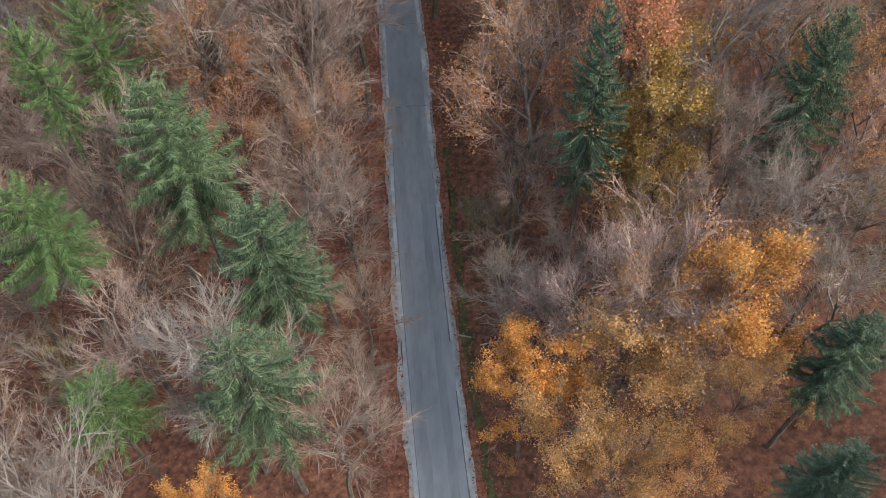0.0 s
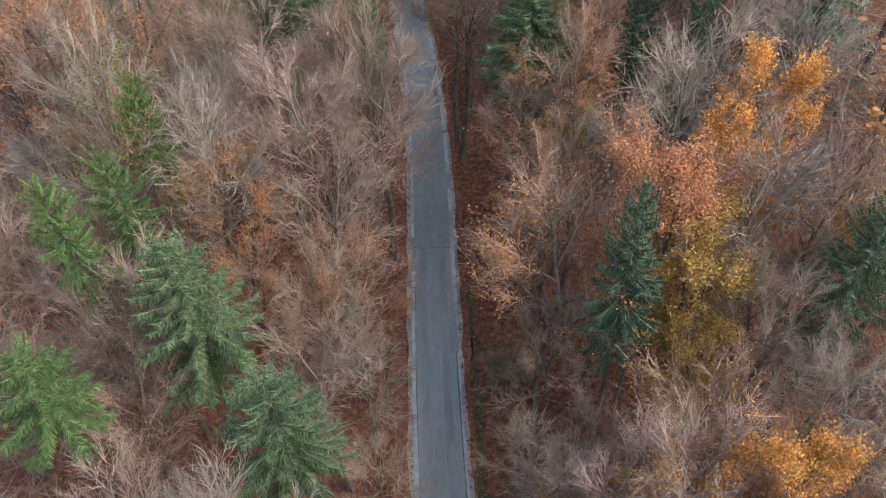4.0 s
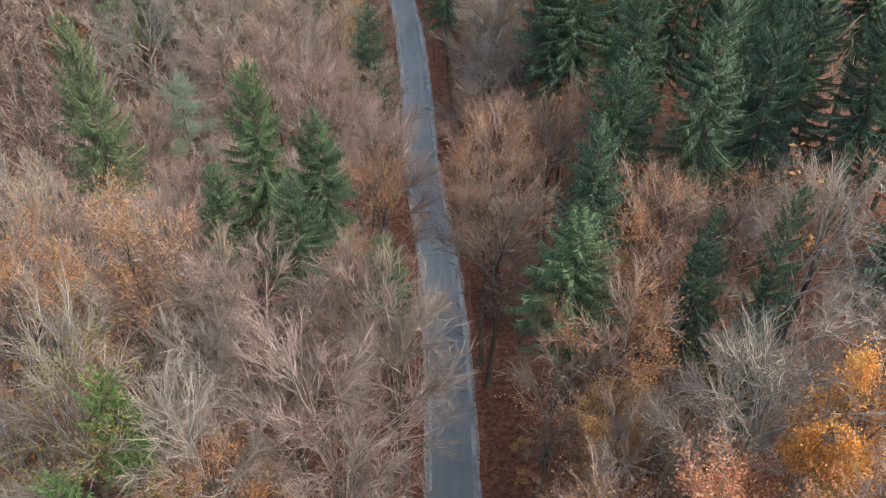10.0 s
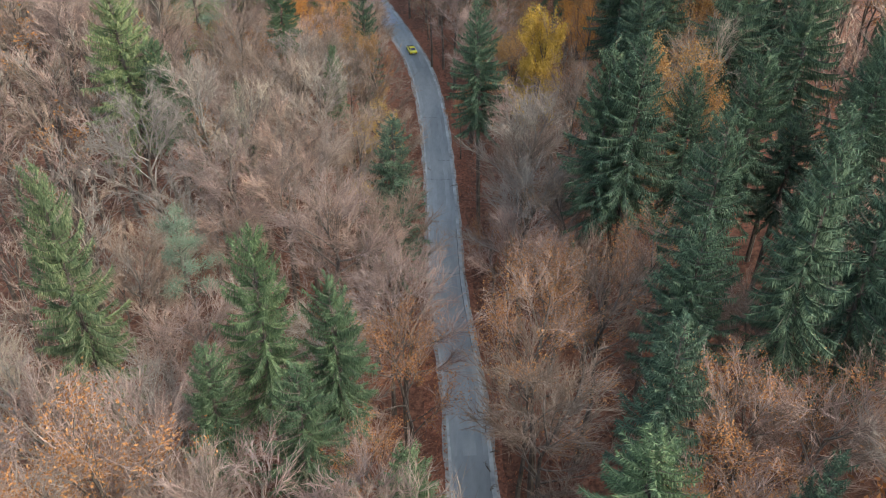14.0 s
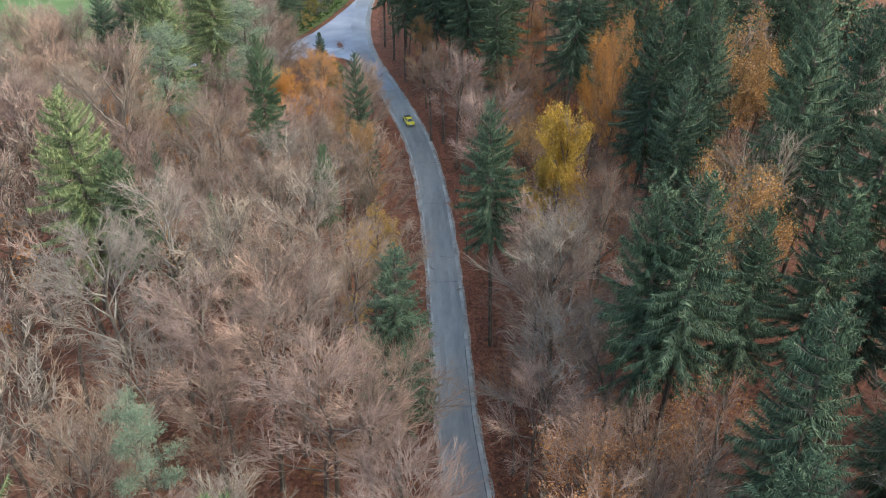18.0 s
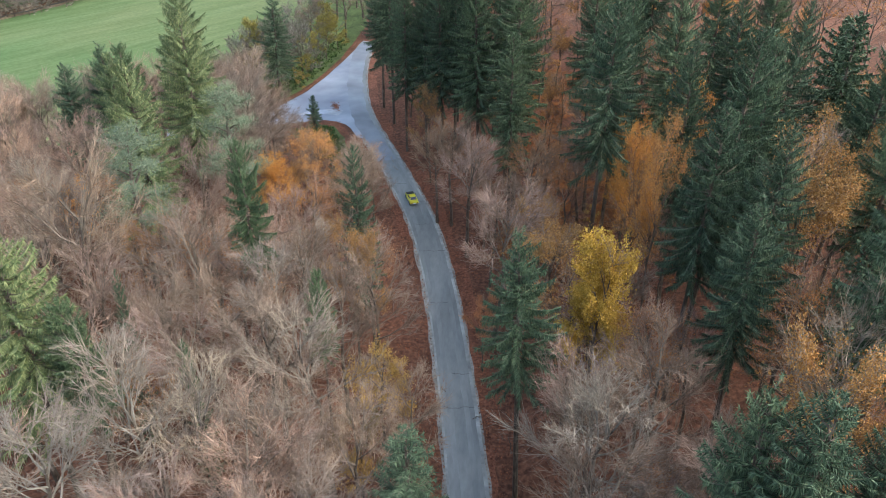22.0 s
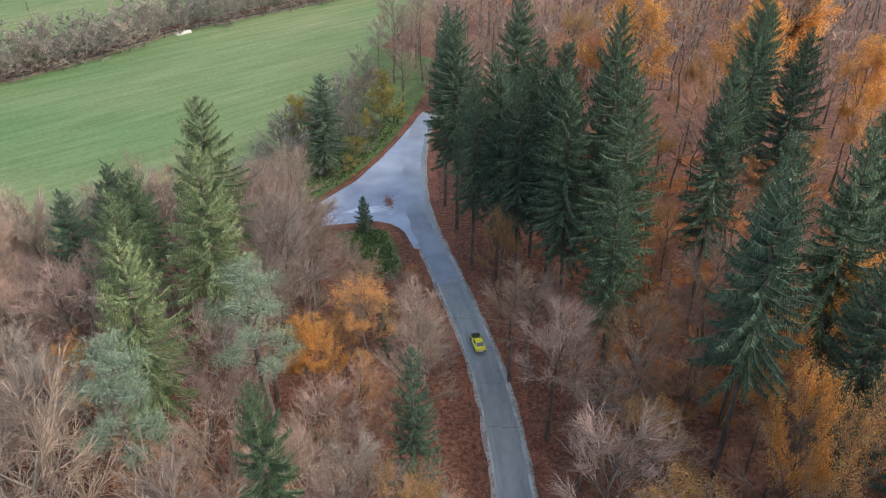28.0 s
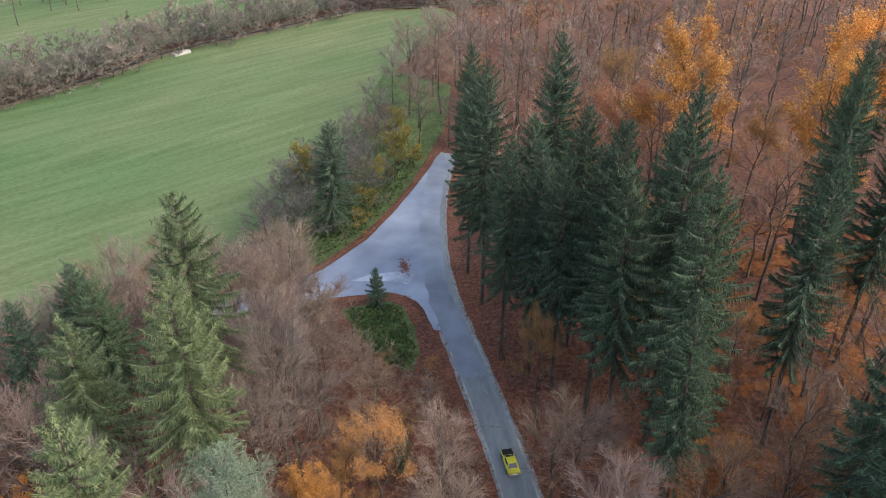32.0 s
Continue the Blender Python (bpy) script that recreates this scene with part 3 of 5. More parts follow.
def keep_conifer(kind, seeds, mat, **kw):
    KINDS[kind] = []
    for s in seeds:
        wood, spray = conifer(s, **kw)
        KINDS[kind].append((kw.get("h", 32.0), [("trunk", wood.mesh("trunk", BARK)), ("crown", spray.mesh("crown", BARK, mat))]))


FINE = dict(limbs=12, branches=6, subs=5, twigs=7, twig_r=0.0165)
keep_broadleaf("bare", (1, 2, 3, 4, 5), TWIG, limb_mat=BRANCH, **FINE)
keep_broadleaf("bare_pink", (6, 7, 8, 9), TWIG_PINK, limb_mat=BRANCH, **FINE)
keep_broadleaf("bare_grey", (10, 11, 12), TWIG_GREY, limb_mat=PALE_BARK, **FINE)
keep_broadleaf("bare_dark", (28, 29, 30), TWIG_DARK, limb_mat=BRANCH, **FINE)
keep_broadleaf("rusty_dark", (72, 73, 74), TWIG_DARK, RUST, subs=5, twigs=5, leaves=4400, leaf_size=0.078, patch=0.4)
keep_broadleaf("rusty", (13, 14, 15), TWIG_PINK, RUST, subs=5, twigs=6, twig_r=0.014, leaves=5800, leaf_size=0.078, patch=0.45)
keep_broadleaf("olive", (16, 17), TWIG_GREY, OLIVE, subs=5, twigs=5, leaves=4200, leaf_size=0.09, patch=0.4)
keep_broadleaf("orange", (18, 19, 20), TWIG, ORANGE, limbs=12, twigs=4, leaves=21000, leaf_size=0.112, patch=0.08, wide=1.02)
keep_broadleaf("golden", (25, 26), TWIG, GOLD, limbs=12, twigs=4, leaves=14500, leaf_size=0.092, patch=0.18, wide=1.05)
keep_broadleaf("yellow", (21, 22, 23), TWIG, YELLOW, twigs=3, leaves=17500, leaf_size=0.108, patch=0.03, wide=0.78)
keep_broadleaf("vivid_yellow", (21,), TWIG, VIVID, twigs=3, leaves=26000, leaf_size=0.112, patch=0.02, wide=0.7)
keep_broadleaf("red", (24, 27), TWIG, RED, twigs=4, leaves=16000, leaf_size=0.09, patch=0.1, wide=1.0)
keep_broadleaf("amber", (81, 82), TWIG, AMBER, twigs=4, leaves=13500, leaf_size=0.09, patch=0.15, wide=1.05)
keep_broadleaf("dense_bare", (83, 84), DUSK_TWIG, limbs=14, branches=6, subs=6, twigs=8, low=0.25, twig_r=0.015)
FEW = dict(limbs=8, branches=4, subs=3, twigs=5, twig_r=0.036, wide=1.1)
keep_broadleaf("far_bare", (61, 62, 63), TWIG, **FEW)
keep_broadleaf("far_pink", (64, 65), TWIG_PINK, **FEW)
keep_broadleaf("far_grey", (66, 67), TWIG_GREY, **FEW)
keep_broadleaf("far_dark", (68, 69), TWIG_DARK, **FEW)
keep_broadleaf("far_rusty", (70, 71), TWIG_DARK, RUST, leaves=600, leaf_size=0.24, patch=0.6, **FEW)
SMALL = dict(low=0.06, wide=1.5, twig_r=0.024)
keep_broadleaf("shrub", (51, 52, 53), TWIG, h=7.0, limbs=8, branches=3, subs=3, twigs=3, **SMALL)
keep_broadleaf("grey_shrub", (54, 55), TWIG_LICHEN, h=7.0, limbs=9, branches=4, subs=3, twigs=4, **SMALL)
keep_broadleaf("yellow_shrub", (56, 57), TWIG, YELLOW, h=6.0, limbs=7, branches=4, subs=3, twigs=2, leaves=700, leaf_size=0.12, **SMALL)
keep_broadleaf("rust_shrub", (58, 59), TWIG, RUST, h=5.0, limbs=7, branches=4, subs=3, twigs=2, leaves=600, leaf_size=0.12, **SMALL)
keep_broadleaf("straw", (94, 95), TWIG_LICHEN, STRAW, h=12.0, limbs=12, branches=5, subs=3, twigs=3, leaves=5200, leaf_size=0.13, low=0.1, wide=1.35, patch=0.1, twig_r=0.03)
keep_broadleaf("hedge", (75, 76), TWIG_GREY, h=9.0, limbs=11, branches=5, subs=4, twigs=4, low=0.05, wide=1.9, twig_r=0.042)
keep_broadleaf("grey_hedge", (77, 78), TWIG_LICHEN, h=9.0, limbs=11, branches=5, subs=4, twigs=4, low=0.05, wide=1.9, twig_r=0.042)
keep_broadleaf("thicket", (79, 80), TWIG_LICHEN, h=14.0, limbs=15, branches=6, subs=5, twigs=7, low=0.07, wide=1.7, twig_r=0.026)
keep_conifer("spruce", (31, 32, 33, 34), NEEDLE)
keep_conifer("deep_spruce", (87, 88, 89), NEEDLE, low=0.36, whorls=34)
keep_conifer("slim_spruce", (35, 36), NEEDLE, r=4.0)
keep_conifer("mid_spruce", (46, 47, 90), NEEDLE_MID, low=0.56, whorls=26, shape=0.6)
keep_conifer("light_spruce", (37, 38, 43), NEEDLE_LIGHT, r=6.5, low=0.44, whorls=32)
keep_conifer("short_spruce", (91, 92), NEEDLE_FRESH, low=0.70, whorls=16, r=4.6, shape=0.5)
keep_conifer("low_spruce", (44, 45), NEEDLE, shape=0.55, low=0.14, whorls=34, r=5.4)
keep_conifer("far_spruce", (85, 86), NEEDLE, whorls=21, arms=6, fat=0.15, step=0.46, r=5.2)
KINDS["pale_pine"] = []
for seed in (39, 40, 48):
    wood, crown = pine(seed)
    KINDS["pale_pine"].append((32.0, [("trunk", wood.mesh("trunk", BARK)), ("crown", crown.mesh("crown", BARK, NEEDLE_PALE))]))
keep_conifer("young_spruce", (41, 42), NEEDLE, h=9.0, r=2.2, low=0.06, whorls=14, fat=0.08)

WORDS = {
    "amber": ("beech with amber-coloured autumn leaves", "autumn_beech"),
    "dense_bare": ("leafless grey-brown tree with a dense twiggy crown", "bare_tree"),
    "bare": ("leafless brown tree with a haze of fine twigs", "bare_tree"),
    "bare_pink": ("leafless beech with reddish-brown twigs in the wood", "bare_beech"),
    "bare_dark": ("leafless dark brown tree on the wooded slope", "bare_tree"),
    "mid_spruce": ("spruce with dull grey-green needles", "spruce"),
    "bare_grey": ("leafless pale grey tree with spreading twigs", "bare_ash"),
    "rusty_dark": ("dark-stemmed beech with rust-orange leaves on the slope", "autumn_beech"),
    "rusty": ("beech holding its last rust-brown leaves", "autumn_beech"),
    "olive": ("thin tree with olive-yellow autumn leaves", "autumn_tree"),
    "orange": ("broad beech in full orange autumn leaf", "autumn_beech"),
    "golden": ("beech thinly covered in golden-brown leaves", "autumn_beech"),
    "yellow": ("tree in bright yellow autumn leaf", "autumn_tree"),
    "vivid_yellow": ("slender tree in dense vivid yellow leaf", "autumn_tree"),
    "red": ("tree with glowing red-orange autumn leaves", "autumn_tree"),
    "straw": ("small tree with dull straw-yellow leaves", "autumn_tree"),
    "shrub": ("leafless brown thicket shrub with many stems", "shrub"),
    "grey_shrub": ("leafless grey shrub with many fine stems", "shrub"),
    "hedge": ("dense leafless brown bush along the stream", "hedge_bush"),
    "grey_hedge": ("dense leafless grey bush along the stream", "hedge_bush"),
    "thicket": ("tall thicket of grey lichen-covered stems", "thicket"),
    "yellow_shrub": ("low shrub with yellow autumn leaves", "shrub"),
    "rust_shrub": ("low shrub with rust-brown leaves on the forest floor", "shrub"),
    "spruce": ("tall dark green spruce with drooping branches", "spruce"),
    "deep_spruce": ("tall dark green spruce clothed far down its stem", "spruce"),
    "short_spruce": ("spruce with a short bright green crown on a bare stem", "spruce"),
    "slim_spruce": ("slender dark green spruce among bare trees", "spruce"),
    "light_spruce": ("tall spruce with light yellowish green needles", "spruce"),
    "low_spruce": ("dark green spruce branched almost to the ground", "spruce"),
    "pale_pine": ("pine with a pale grey-green rounded crown", "pine"),
    "young_spruce": ("young dark green spruce beside the road", "spruce"),
}
PLACED = []
FAR = []
SHRUBS = ("shrub", "grey_shrub", "yellow_shrub", "rust_shrub", "young_spruce")


def tree(kind, x, y, top, wide=1.0, keep=0.0, far=False):
    """A tree with its foot on the ground and its tip at the height top."""
    h0, meshes = KINDS[kind][R.randrange(len(KINDS[kind]))]
    z = ground_z(x, y)
    s = max(1.5, top - z) / h0
    m = pose(x, y, z, R.gauss(0, 1.2), R.gauss(0, 1.2), R.uniform(0, 360)) @ Matrix.Diagonal((s * wide, s * wide, s, 1))
    PLACED.append((x, y, keep or (2.0 if kind in SHRUBS else 3.8)))
    if far:
        FAR.append((m, meshes))
        return
    label, name = WORDS[kind]
    ob = new(name)
    ob.matrix_world = m
    tagged(ob, label, "shrub" if kind in SHRUBS[:4] else "tree", "shrubs of the undergrowth" if kind in SHRUBS[:4] else "trees of the wood")
    for n, me in meshes:
        p = part(n, me, ob)
        if n == "crown":
            tagged(p, kind="stuff")


# ---- trees that stand out ----
def stand(*rows):
    """A few trees of given kind, place, tip height, width and clear space round the foot."""
    for row in rows:
        tree(*row)


# the first stretch, west of the road
stand(("mid_spruce", -18.8, 38.2, 30.2, 1.05, 6), ("mid_spruce", -11.9, 31.0, 27, 1.1, 6), ("mid_spruce", -12.4, 22.4, 25.5, 1.2, 6), ("short_spruce", -26.6, 31.2, 29.4, 0.95, 4),
      ("short_spruce", -28.0, 42.2, 32.8, 0.62, 3.5), ("short_spruce", -25.2, 46.4, 30.8, 0.6, 3.5), ("short_spruce", -25.8, 52.8, 33, 0.55, 3.5), ("short_spruce", -22.6, 21.6, 21, 1.2, 4))
stand(("orange", -17.2, 17.0, 18.5, 0.75), ("bare_grey", -15.7, 24.2, 28, 1.0), ("bare_grey", -22.6, 16.0, 26, 1.15), ("bare", -8.0, 20.8, 21, 1.1), ("bare_grey", -24.0, 42.0, 27.5, 0.8, 3), ("bare", -25.0, 34.4, 24),
      ("olive", -26.2, 27.0, 19.5, 0.95), ("rusty", -20.4, 52.4, 28, 1.0), ("rusty", -18.8, 48.0, 22, 0.95), ("bare", -13.2, 51.8, 28.6, 1.1), ("rusty", -10.2, 47.0, 23.5, 1.0), ("bare", -13.2, 44.0, 24), ("bare", -8.4, 41, 21),
      ("bare", -7.4, 34.5, 16), ("bare", -7.6, 27.4, 15), ("olive", -29.2, 52.4, 36, 0.9, 4), ("bare", -26.8, 38.4, 27, 0.8, 3.5))
# the first stretch, east
stand(("slim_spruce", 10.2, 41.0, 34.8, 0.64, 4), ("spruce", 24.6, 41.2, 33.6, 0.75, 5), ("spruce", 24.8, 24.4, 24.5, 0.95, 5), ("spruce", 22.8, 17.4, 22.5, 0.95, 5))
stand(("orange", 18.2, 27.2, 29.6, 0.86, 4.5), ("orange", 5.2, 25.2, 21.6, 0.8, 4), ("golden", 11.0, 24.6, 25.0, 0.95, 4), ("golden", 15.0, 24.0, 24.5, 0.9, 4), ("golden", 8.4, 21.0, 20.5, 0.95, 4), ("golden", 10.8, 18.6, 18.5, 0.9, 4), ("bare_pink", 12.4, 28.6, 28.6, 1.0, 4), ("golden", 19.6, 22.6, 23.0, 0.75, 4), ("amber", 14.6, 19.6, 17, 0.9, 4),
      ("yellow", 15.4, 44.2, 30, 0.95, 4.5), ("yellow", 16.0, 39.6, 23, 0.8, 3.5), ("yellow", 17.2, 50.2, 30, 0.75, 3.5), ("amber", 12.6, 45.4, 22, 0.7, 3), ("red", 15.1, 47.2, 36.2, 0.85, 4.5), ("olive", 3.2, 47.0, 8.2, 1.3), ("bare_grey", 4.6, 35.4, 16, 1.1), ("rusty", 5.5, 46.0, 31.8, 1.15, 4.5), ("bare", 5.0, 42.0, 20.5, 1.0, 3.5),
      ("olive", 28.0, 34.0, 25, 1.1), ("bare", 26.4, 37.4, 28, 1.1, 4), ("rusty", 29.0, 40.4, 30, 1.1, 4), ("bare_grey", 25.6, 29.4, 24, 1.1, 3.5), ("golden", 28.6, 46.4, 31, 0.8, 4), ("bare", 25.4, 47.6, 32, 1.1, 4), ("bare_grey", 22.2, 33.6, 28.5, 0.8, 4), ("bare_grey", 21.2, 47.6, 34.6, 1.0, 4.5), ("bare", 20.2, 42.2, 28, 0.95, 4), ("bare", 19.2, 37.4, 28.5, 0.9, 4),
      ("yellow_shrub", 28, 26.5, 8), ("rust_shrub", 23.5, 20.5, 6), ("rust_shrub", 19.4, 17.5, 5), ("yellow_shrub", 12.2, 36.4, 7, 1.2), ("bare_pink", 8.4, 28.2, 25.4, 0.95, 3.5), ("bare_grey", 5.6, 31.8, 19, 1.0, 3.5), ("bare_pink", 15.0, 30.8, 26, 0.95, 3.5), ("bare", 9.0, 33.6, 19, 1.0, 3.5), ("rusty", 20.6, 31.6, 24, 0.9, 3.5), ("olive", 4.2, 43.2, 12, 0.9, 3), ("olive", 2.2, 46.6, 7.5, 1.2), ("rusty", 9.6, 46.6, 22, 0.9, 3.5))
# past the first bend, west
stand(("bare_pink", -12.9, 57.8, 31.8, 1.1, 4.5), ("bare", -9.0, 64.6, 29.8, 1.1, 4.5), ("bare_grey", -21.7, 54.8, 33.4, 0.95, 4), ("bare_grey", -24.1, 64.6, 29, 1.0, 4.5), ("bare", -25.6, 69.4, 31.6, 0.9, 4), ("bare_pink", -19.6, 68.8, 30.4, 1.05, 4.5), ("bare", -11.0, 67.8, 30.4, 0.95, 3.5),
      ("bare_pink", -14.5, 73.2, 29.8, 0.95, 4.5), ("bare_pink", -27.4, 73.2, 31.6, 0.95, 4), ("bare_grey", -32.2, 64.2, 33, 0.95, 4.5), ("rusty", -31.4, 68.4, 36.6, 0.95, 4.5), ("rusty", -35.2, 64.4, 36.4, 0.85, 4), ("bare", -17.4, 61.6, 28.6, 1.0, 4))
stand(("mid_spruce", -23.4, 81.8, 38.8, 0.62, 4.5), ("mid_spruce", -18.0, 83.7, 33.2, 0.66, 4.5), ("mid_spruce", -19.4, 75.9, 31, 0.7, 4.5), ("mid_spruce", -10.6, 73.4, 28, 0.72, 4), ("mid_spruce", -27.2, 78.4, 31.4, 0.66, 4), ("light_spruce", -38.4, 84.0, 41.6, 0.58, 5),
      ("pale_pine", -36.2, 99.4, 29.2, 0.95), ("rusty", -15.2, 78.4, 25, 0.9, 4), ("bare_grey", -44.6, 79.8, 30, 1.0), ("bare_pink", -40.4, 76.5, 30, 1.0), ("bare_pink", -14.3, 95.6, 28.6, 1.15, 5), ("bare_pink", -24.0, 106.6, 29.4, 1.15, 5), ("rusty", -12.6, 88.4, 26, 0.95, 4.5))
# past the first bend, east
stand(("slim_spruce", 13.8, 69.4, 34.4, 0.66, 3.5), ("mid_spruce", 3.9, 71.6, 31.4, 1.05, 5.5), ("spruce", 6.3, 77.2, 37.4, 0.72, 4.5), ("spruce", 9.9, 90.0, 36.2, 0.78, 5), ("spruce", 12.0, 96.0, 42.6, 0.7, 5), ("spruce", 17.2, 88.8, 44.4, 0.7, 5), ("low_spruce", 19.5, 69.4, 37, 0.6, 4))
stand(("bare_dark", 3.0, 65.8, 25.4, 1.25, 4.5), ("rusty", 8.8, 66.4, 30.6, 1.1, 4.5), ("golden", 8.2, 62.2, 24.5, 0.8, 3.5), ("golden", 6.0, 60.4, 17, 0.75, 3), ("straw", 15.9, 69.6, 21.5, 0.5, 3), ("straw", 16.4, 66.4, 16.5, 0.55, 3), ("bare_grey", 15.8, 55.8, 37, 1.05, 4.5), ("orange", 21.2, 54.0, 36.6, 0.75, 4.5), ("bare_grey", 25.6, 61.6, 36.6, 1.05, 4.5),
      ("bare", 8.4, 56.6, 27, 1.1, 4.5), ("bare_grey", 24.6, 75.4, 36.6, 1.0, 4.5), ("bare_dark", -1.8, 81.8, 29, 1.1, 4.5), ("bare_dark", -2.6, 85.0, 28.6, 0.95, 3.5), ("rusty", -1.2, 91.2, 30.8, 1.05, 4.5), ("rusty", 11.9, 79.8, 31.4, 1.0, 4.5), ("rusty", -1.4, 102.4, 27, 1.0), ("bare_dark", 3.6, 95.5, 30, 1.0),
      ("bare_pink", 18.4, 79.4, 31, 1.0, 4), ("bare_dark", 14.2, 83.6, 29, 1.0, 4), ("bare_grey", 22, 97, 30), ("yellow_shrub", 1.6, 72.4, 3), ("yellow_shrub", 1.6, 68.9, 2.6), ("rusty_dark", 22.4, 84, 31, 1.0))
# the middle, west
stand(("low_spruce", -19.3, 123.0, 27, 1.35, 6.5), ("yellow", -23.9, 141.8, 21, 0.95, 4.5), ("olive", -25.5, 135.6, 17, 0.9, 3.5), ("yellow", -26.0, 134.6, 12.5, 0.8, 3.5), ("bare", -20.3, 137.2, 21.6, 1.0, 4), ("mid_spruce", -30.9, 146.2, 26, 0.55, 3.5), ("bare_dark", -29.8, 150.6, 24, 1.1, 4.5), ("rusty", -27.8, 161.6, 23, 0.95, 4), ("golden", -29.2, 157.8, 26.5, 0.7, 3.5),
      ("light_spruce", -54.7, 131.8, 38.6, 0.92, 6.5), ("mid_spruce", -49.4, 131.6, 32, 0.75, 4.5), ("bare_grey", -49.0, 119.6, 32.4, 1.1, 4.5), ("bare_grey", -44.1, 128.6, 33, 1.05, 4.5), ("bare_grey", -37.9, 128.2, 28.6, 1.05, 4.5), ("low_spruce", -40.6, 134.6, 25.4, 0.4, 3), ("bare_pink", -37.0, 117.4, 26.6, 1.1, 4.5), ("bare_pink", -24.8, 113.4, 23, 1.1, 4.5),
      ("bare", -46.4, 150.8, 31.4, 1.25, 5.5), ("bare", -57.0, 148.4, 40, 0.95, 5.5), ("bare_pink", -56.4, 145.4, 30, 0.9, 3), ("bare", -35.2, 141.8, 27.8, 1.2, 5), ("bare_pink", -33.2, 123.8, 27.4, 1.15, 5), ("bare_pink", -31, 114, 26, 1.1), ("bare_pink", -19.4, 108.4, 24, 1.1), ("low_spruce", -52.0, 143.0, 27, 0.45, 3), ("rusty", -43, 156, 26, 1.0))
# the middle, east
stand(("spruce", 6.7, 111.6, 42.6, 0.82, 5), ("spruce", 4.2, 112.8, 40.2, 0.75, 2.5), ("spruce", 13.4, 114.0, 38.4, 0.72, 4.5), ("spruce", 18.2, 114.2, 40, 0.75, 5), ("spruce", 20.6, 131.0, 49.6, 0.72, 5), ("spruce", 11.1, 139.8, 39.4, 0.75, 5), ("spruce", 13.4, 146.4, 43.6, 0.72, 4), ("spruce", 8.5, 150.9, 43.4, 0.75, 5), ("spruce", -9.1, 139.6, 35.8, 0.82, 5),
      ("deep_spruce", 24.5, 92, 42.5, 0.8, 5), ("deep_spruce", 29, 99, 43, 0.8, 5), ("deep_spruce", 22.8, 102, 40.5, 0.8, 5), ("spruce", 32.5, 90, 43, 0.8, 5), ("spruce", 28.5, 112, 43, 0.8, 5), ("spruce", 26.5, 126, 46, 0.75, 5), ("spruce", 28, 138, 47, 0.75, 5), ("spruce", 33, 120, 44, 0.75, 5), ("spruce", 26.6, 152, 46, 0.75, 5), ("vivid_yellow", -2.5, 144.5, 33.6, 0.62, 4.5), ("vivid_yellow", -1.8, 145.6, 27, 0.6, 2), ("golden", 14.5, 122.6, 38, 0.72, 4), ("bare_grey", 16.9, 127.6, 39.4, 0.9, 4), ("bare_grey", -2.7, 128.8, 29.6, 1.2, 5), ("bare_grey", -2.8, 114.4, 27.6, 1.1, 4.5), ("rusty", -6.0, 118.2, 17, 1.0, 4), ("bare_pink", -5.4, 111.8, 23, 1.05, 4),
      ("red", -13.3, 160.8, 13.8, 0.8, 5), ("bare_dark", 2.8, 134.2, 31, 1.1), ("red", 2.6, 120.6, 13, 1.0), ("rusty", 3.4, 141, 28, 0.95), ("rusty_dark", 16.4, 138, 34, 0.9))
# towards the junction, east
stand(("spruce", 1.3, 176.8, 47.2, 0.8, 6), ("deep_spruce", 12.0, 186.4, 47.4, 0.78, 5), ("deep_spruce", 12.0, 160.0, 49, 0.7, 5), ("deep_spruce", 11.5, 172.7, 43, 0.72), ("deep_spruce", 19.8, 171, 44, 0.75), ("deep_spruce", 4.8, 190, 45, 0.75), ("deep_spruce", -9.0, 203.2, 45.8, 0.85, 5), ("deep_spruce", -10.4, 211.6, 51, 0.72, 5), ("deep_spruce", -15.2, 211.2, 42.6, 0.8, 5), ("deep_spruce", -18.0, 217.4, 45.4, 0.8, 5), ("deep_spruce", 3.2, 210.0, 46, 0.72, 5),
      ("deep_spruce", -26, 225.4, 38, 0.8), ("deep_spruce", -9.9, 195.7, 36, 0.75), ("deep_spruce", -34.6, 242, 42, 0.72), ("deep_spruce", -25, 248, 45, 0.75), ("deep_spruce", -9.6, 226, 42, 0.75), ("deep_spruce", -30.4, 228.4, 37, 0.7), ("deep_spruce", -20.6, 231, 41, 0.8), ("deep_spruce", -27, 236, 38, 0.85), ("deep_spruce", 14.6, 243.4, 44, 0.75), ("deep_spruce", 28, 270, 43, 0.75), ("deep_spruce", 22, 193, 44, 0.75), ("deep_spruce", 24, 178, 46, 0.75), ("deep_spruce", 30, 166, 46, 0.75), ("deep_spruce", 9.9, 228.4, 51, 0.62, 4.5), ("deep_spruce", 14.5, 224, 46, 0.72), ("deep_spruce", 22, 206, 45, 0.75), ("deep_spruce", 31, 205, 46, 0.75), ("deep_spruce", -17.4, 223, 40, 0.8), ("deep_spruce", -38.0, 250.8, 38, 0.8), ("deep_spruce", -40.4, 276, 33, 0.85), ("deep_spruce", -22.6, 222.4, 39, 0.75))
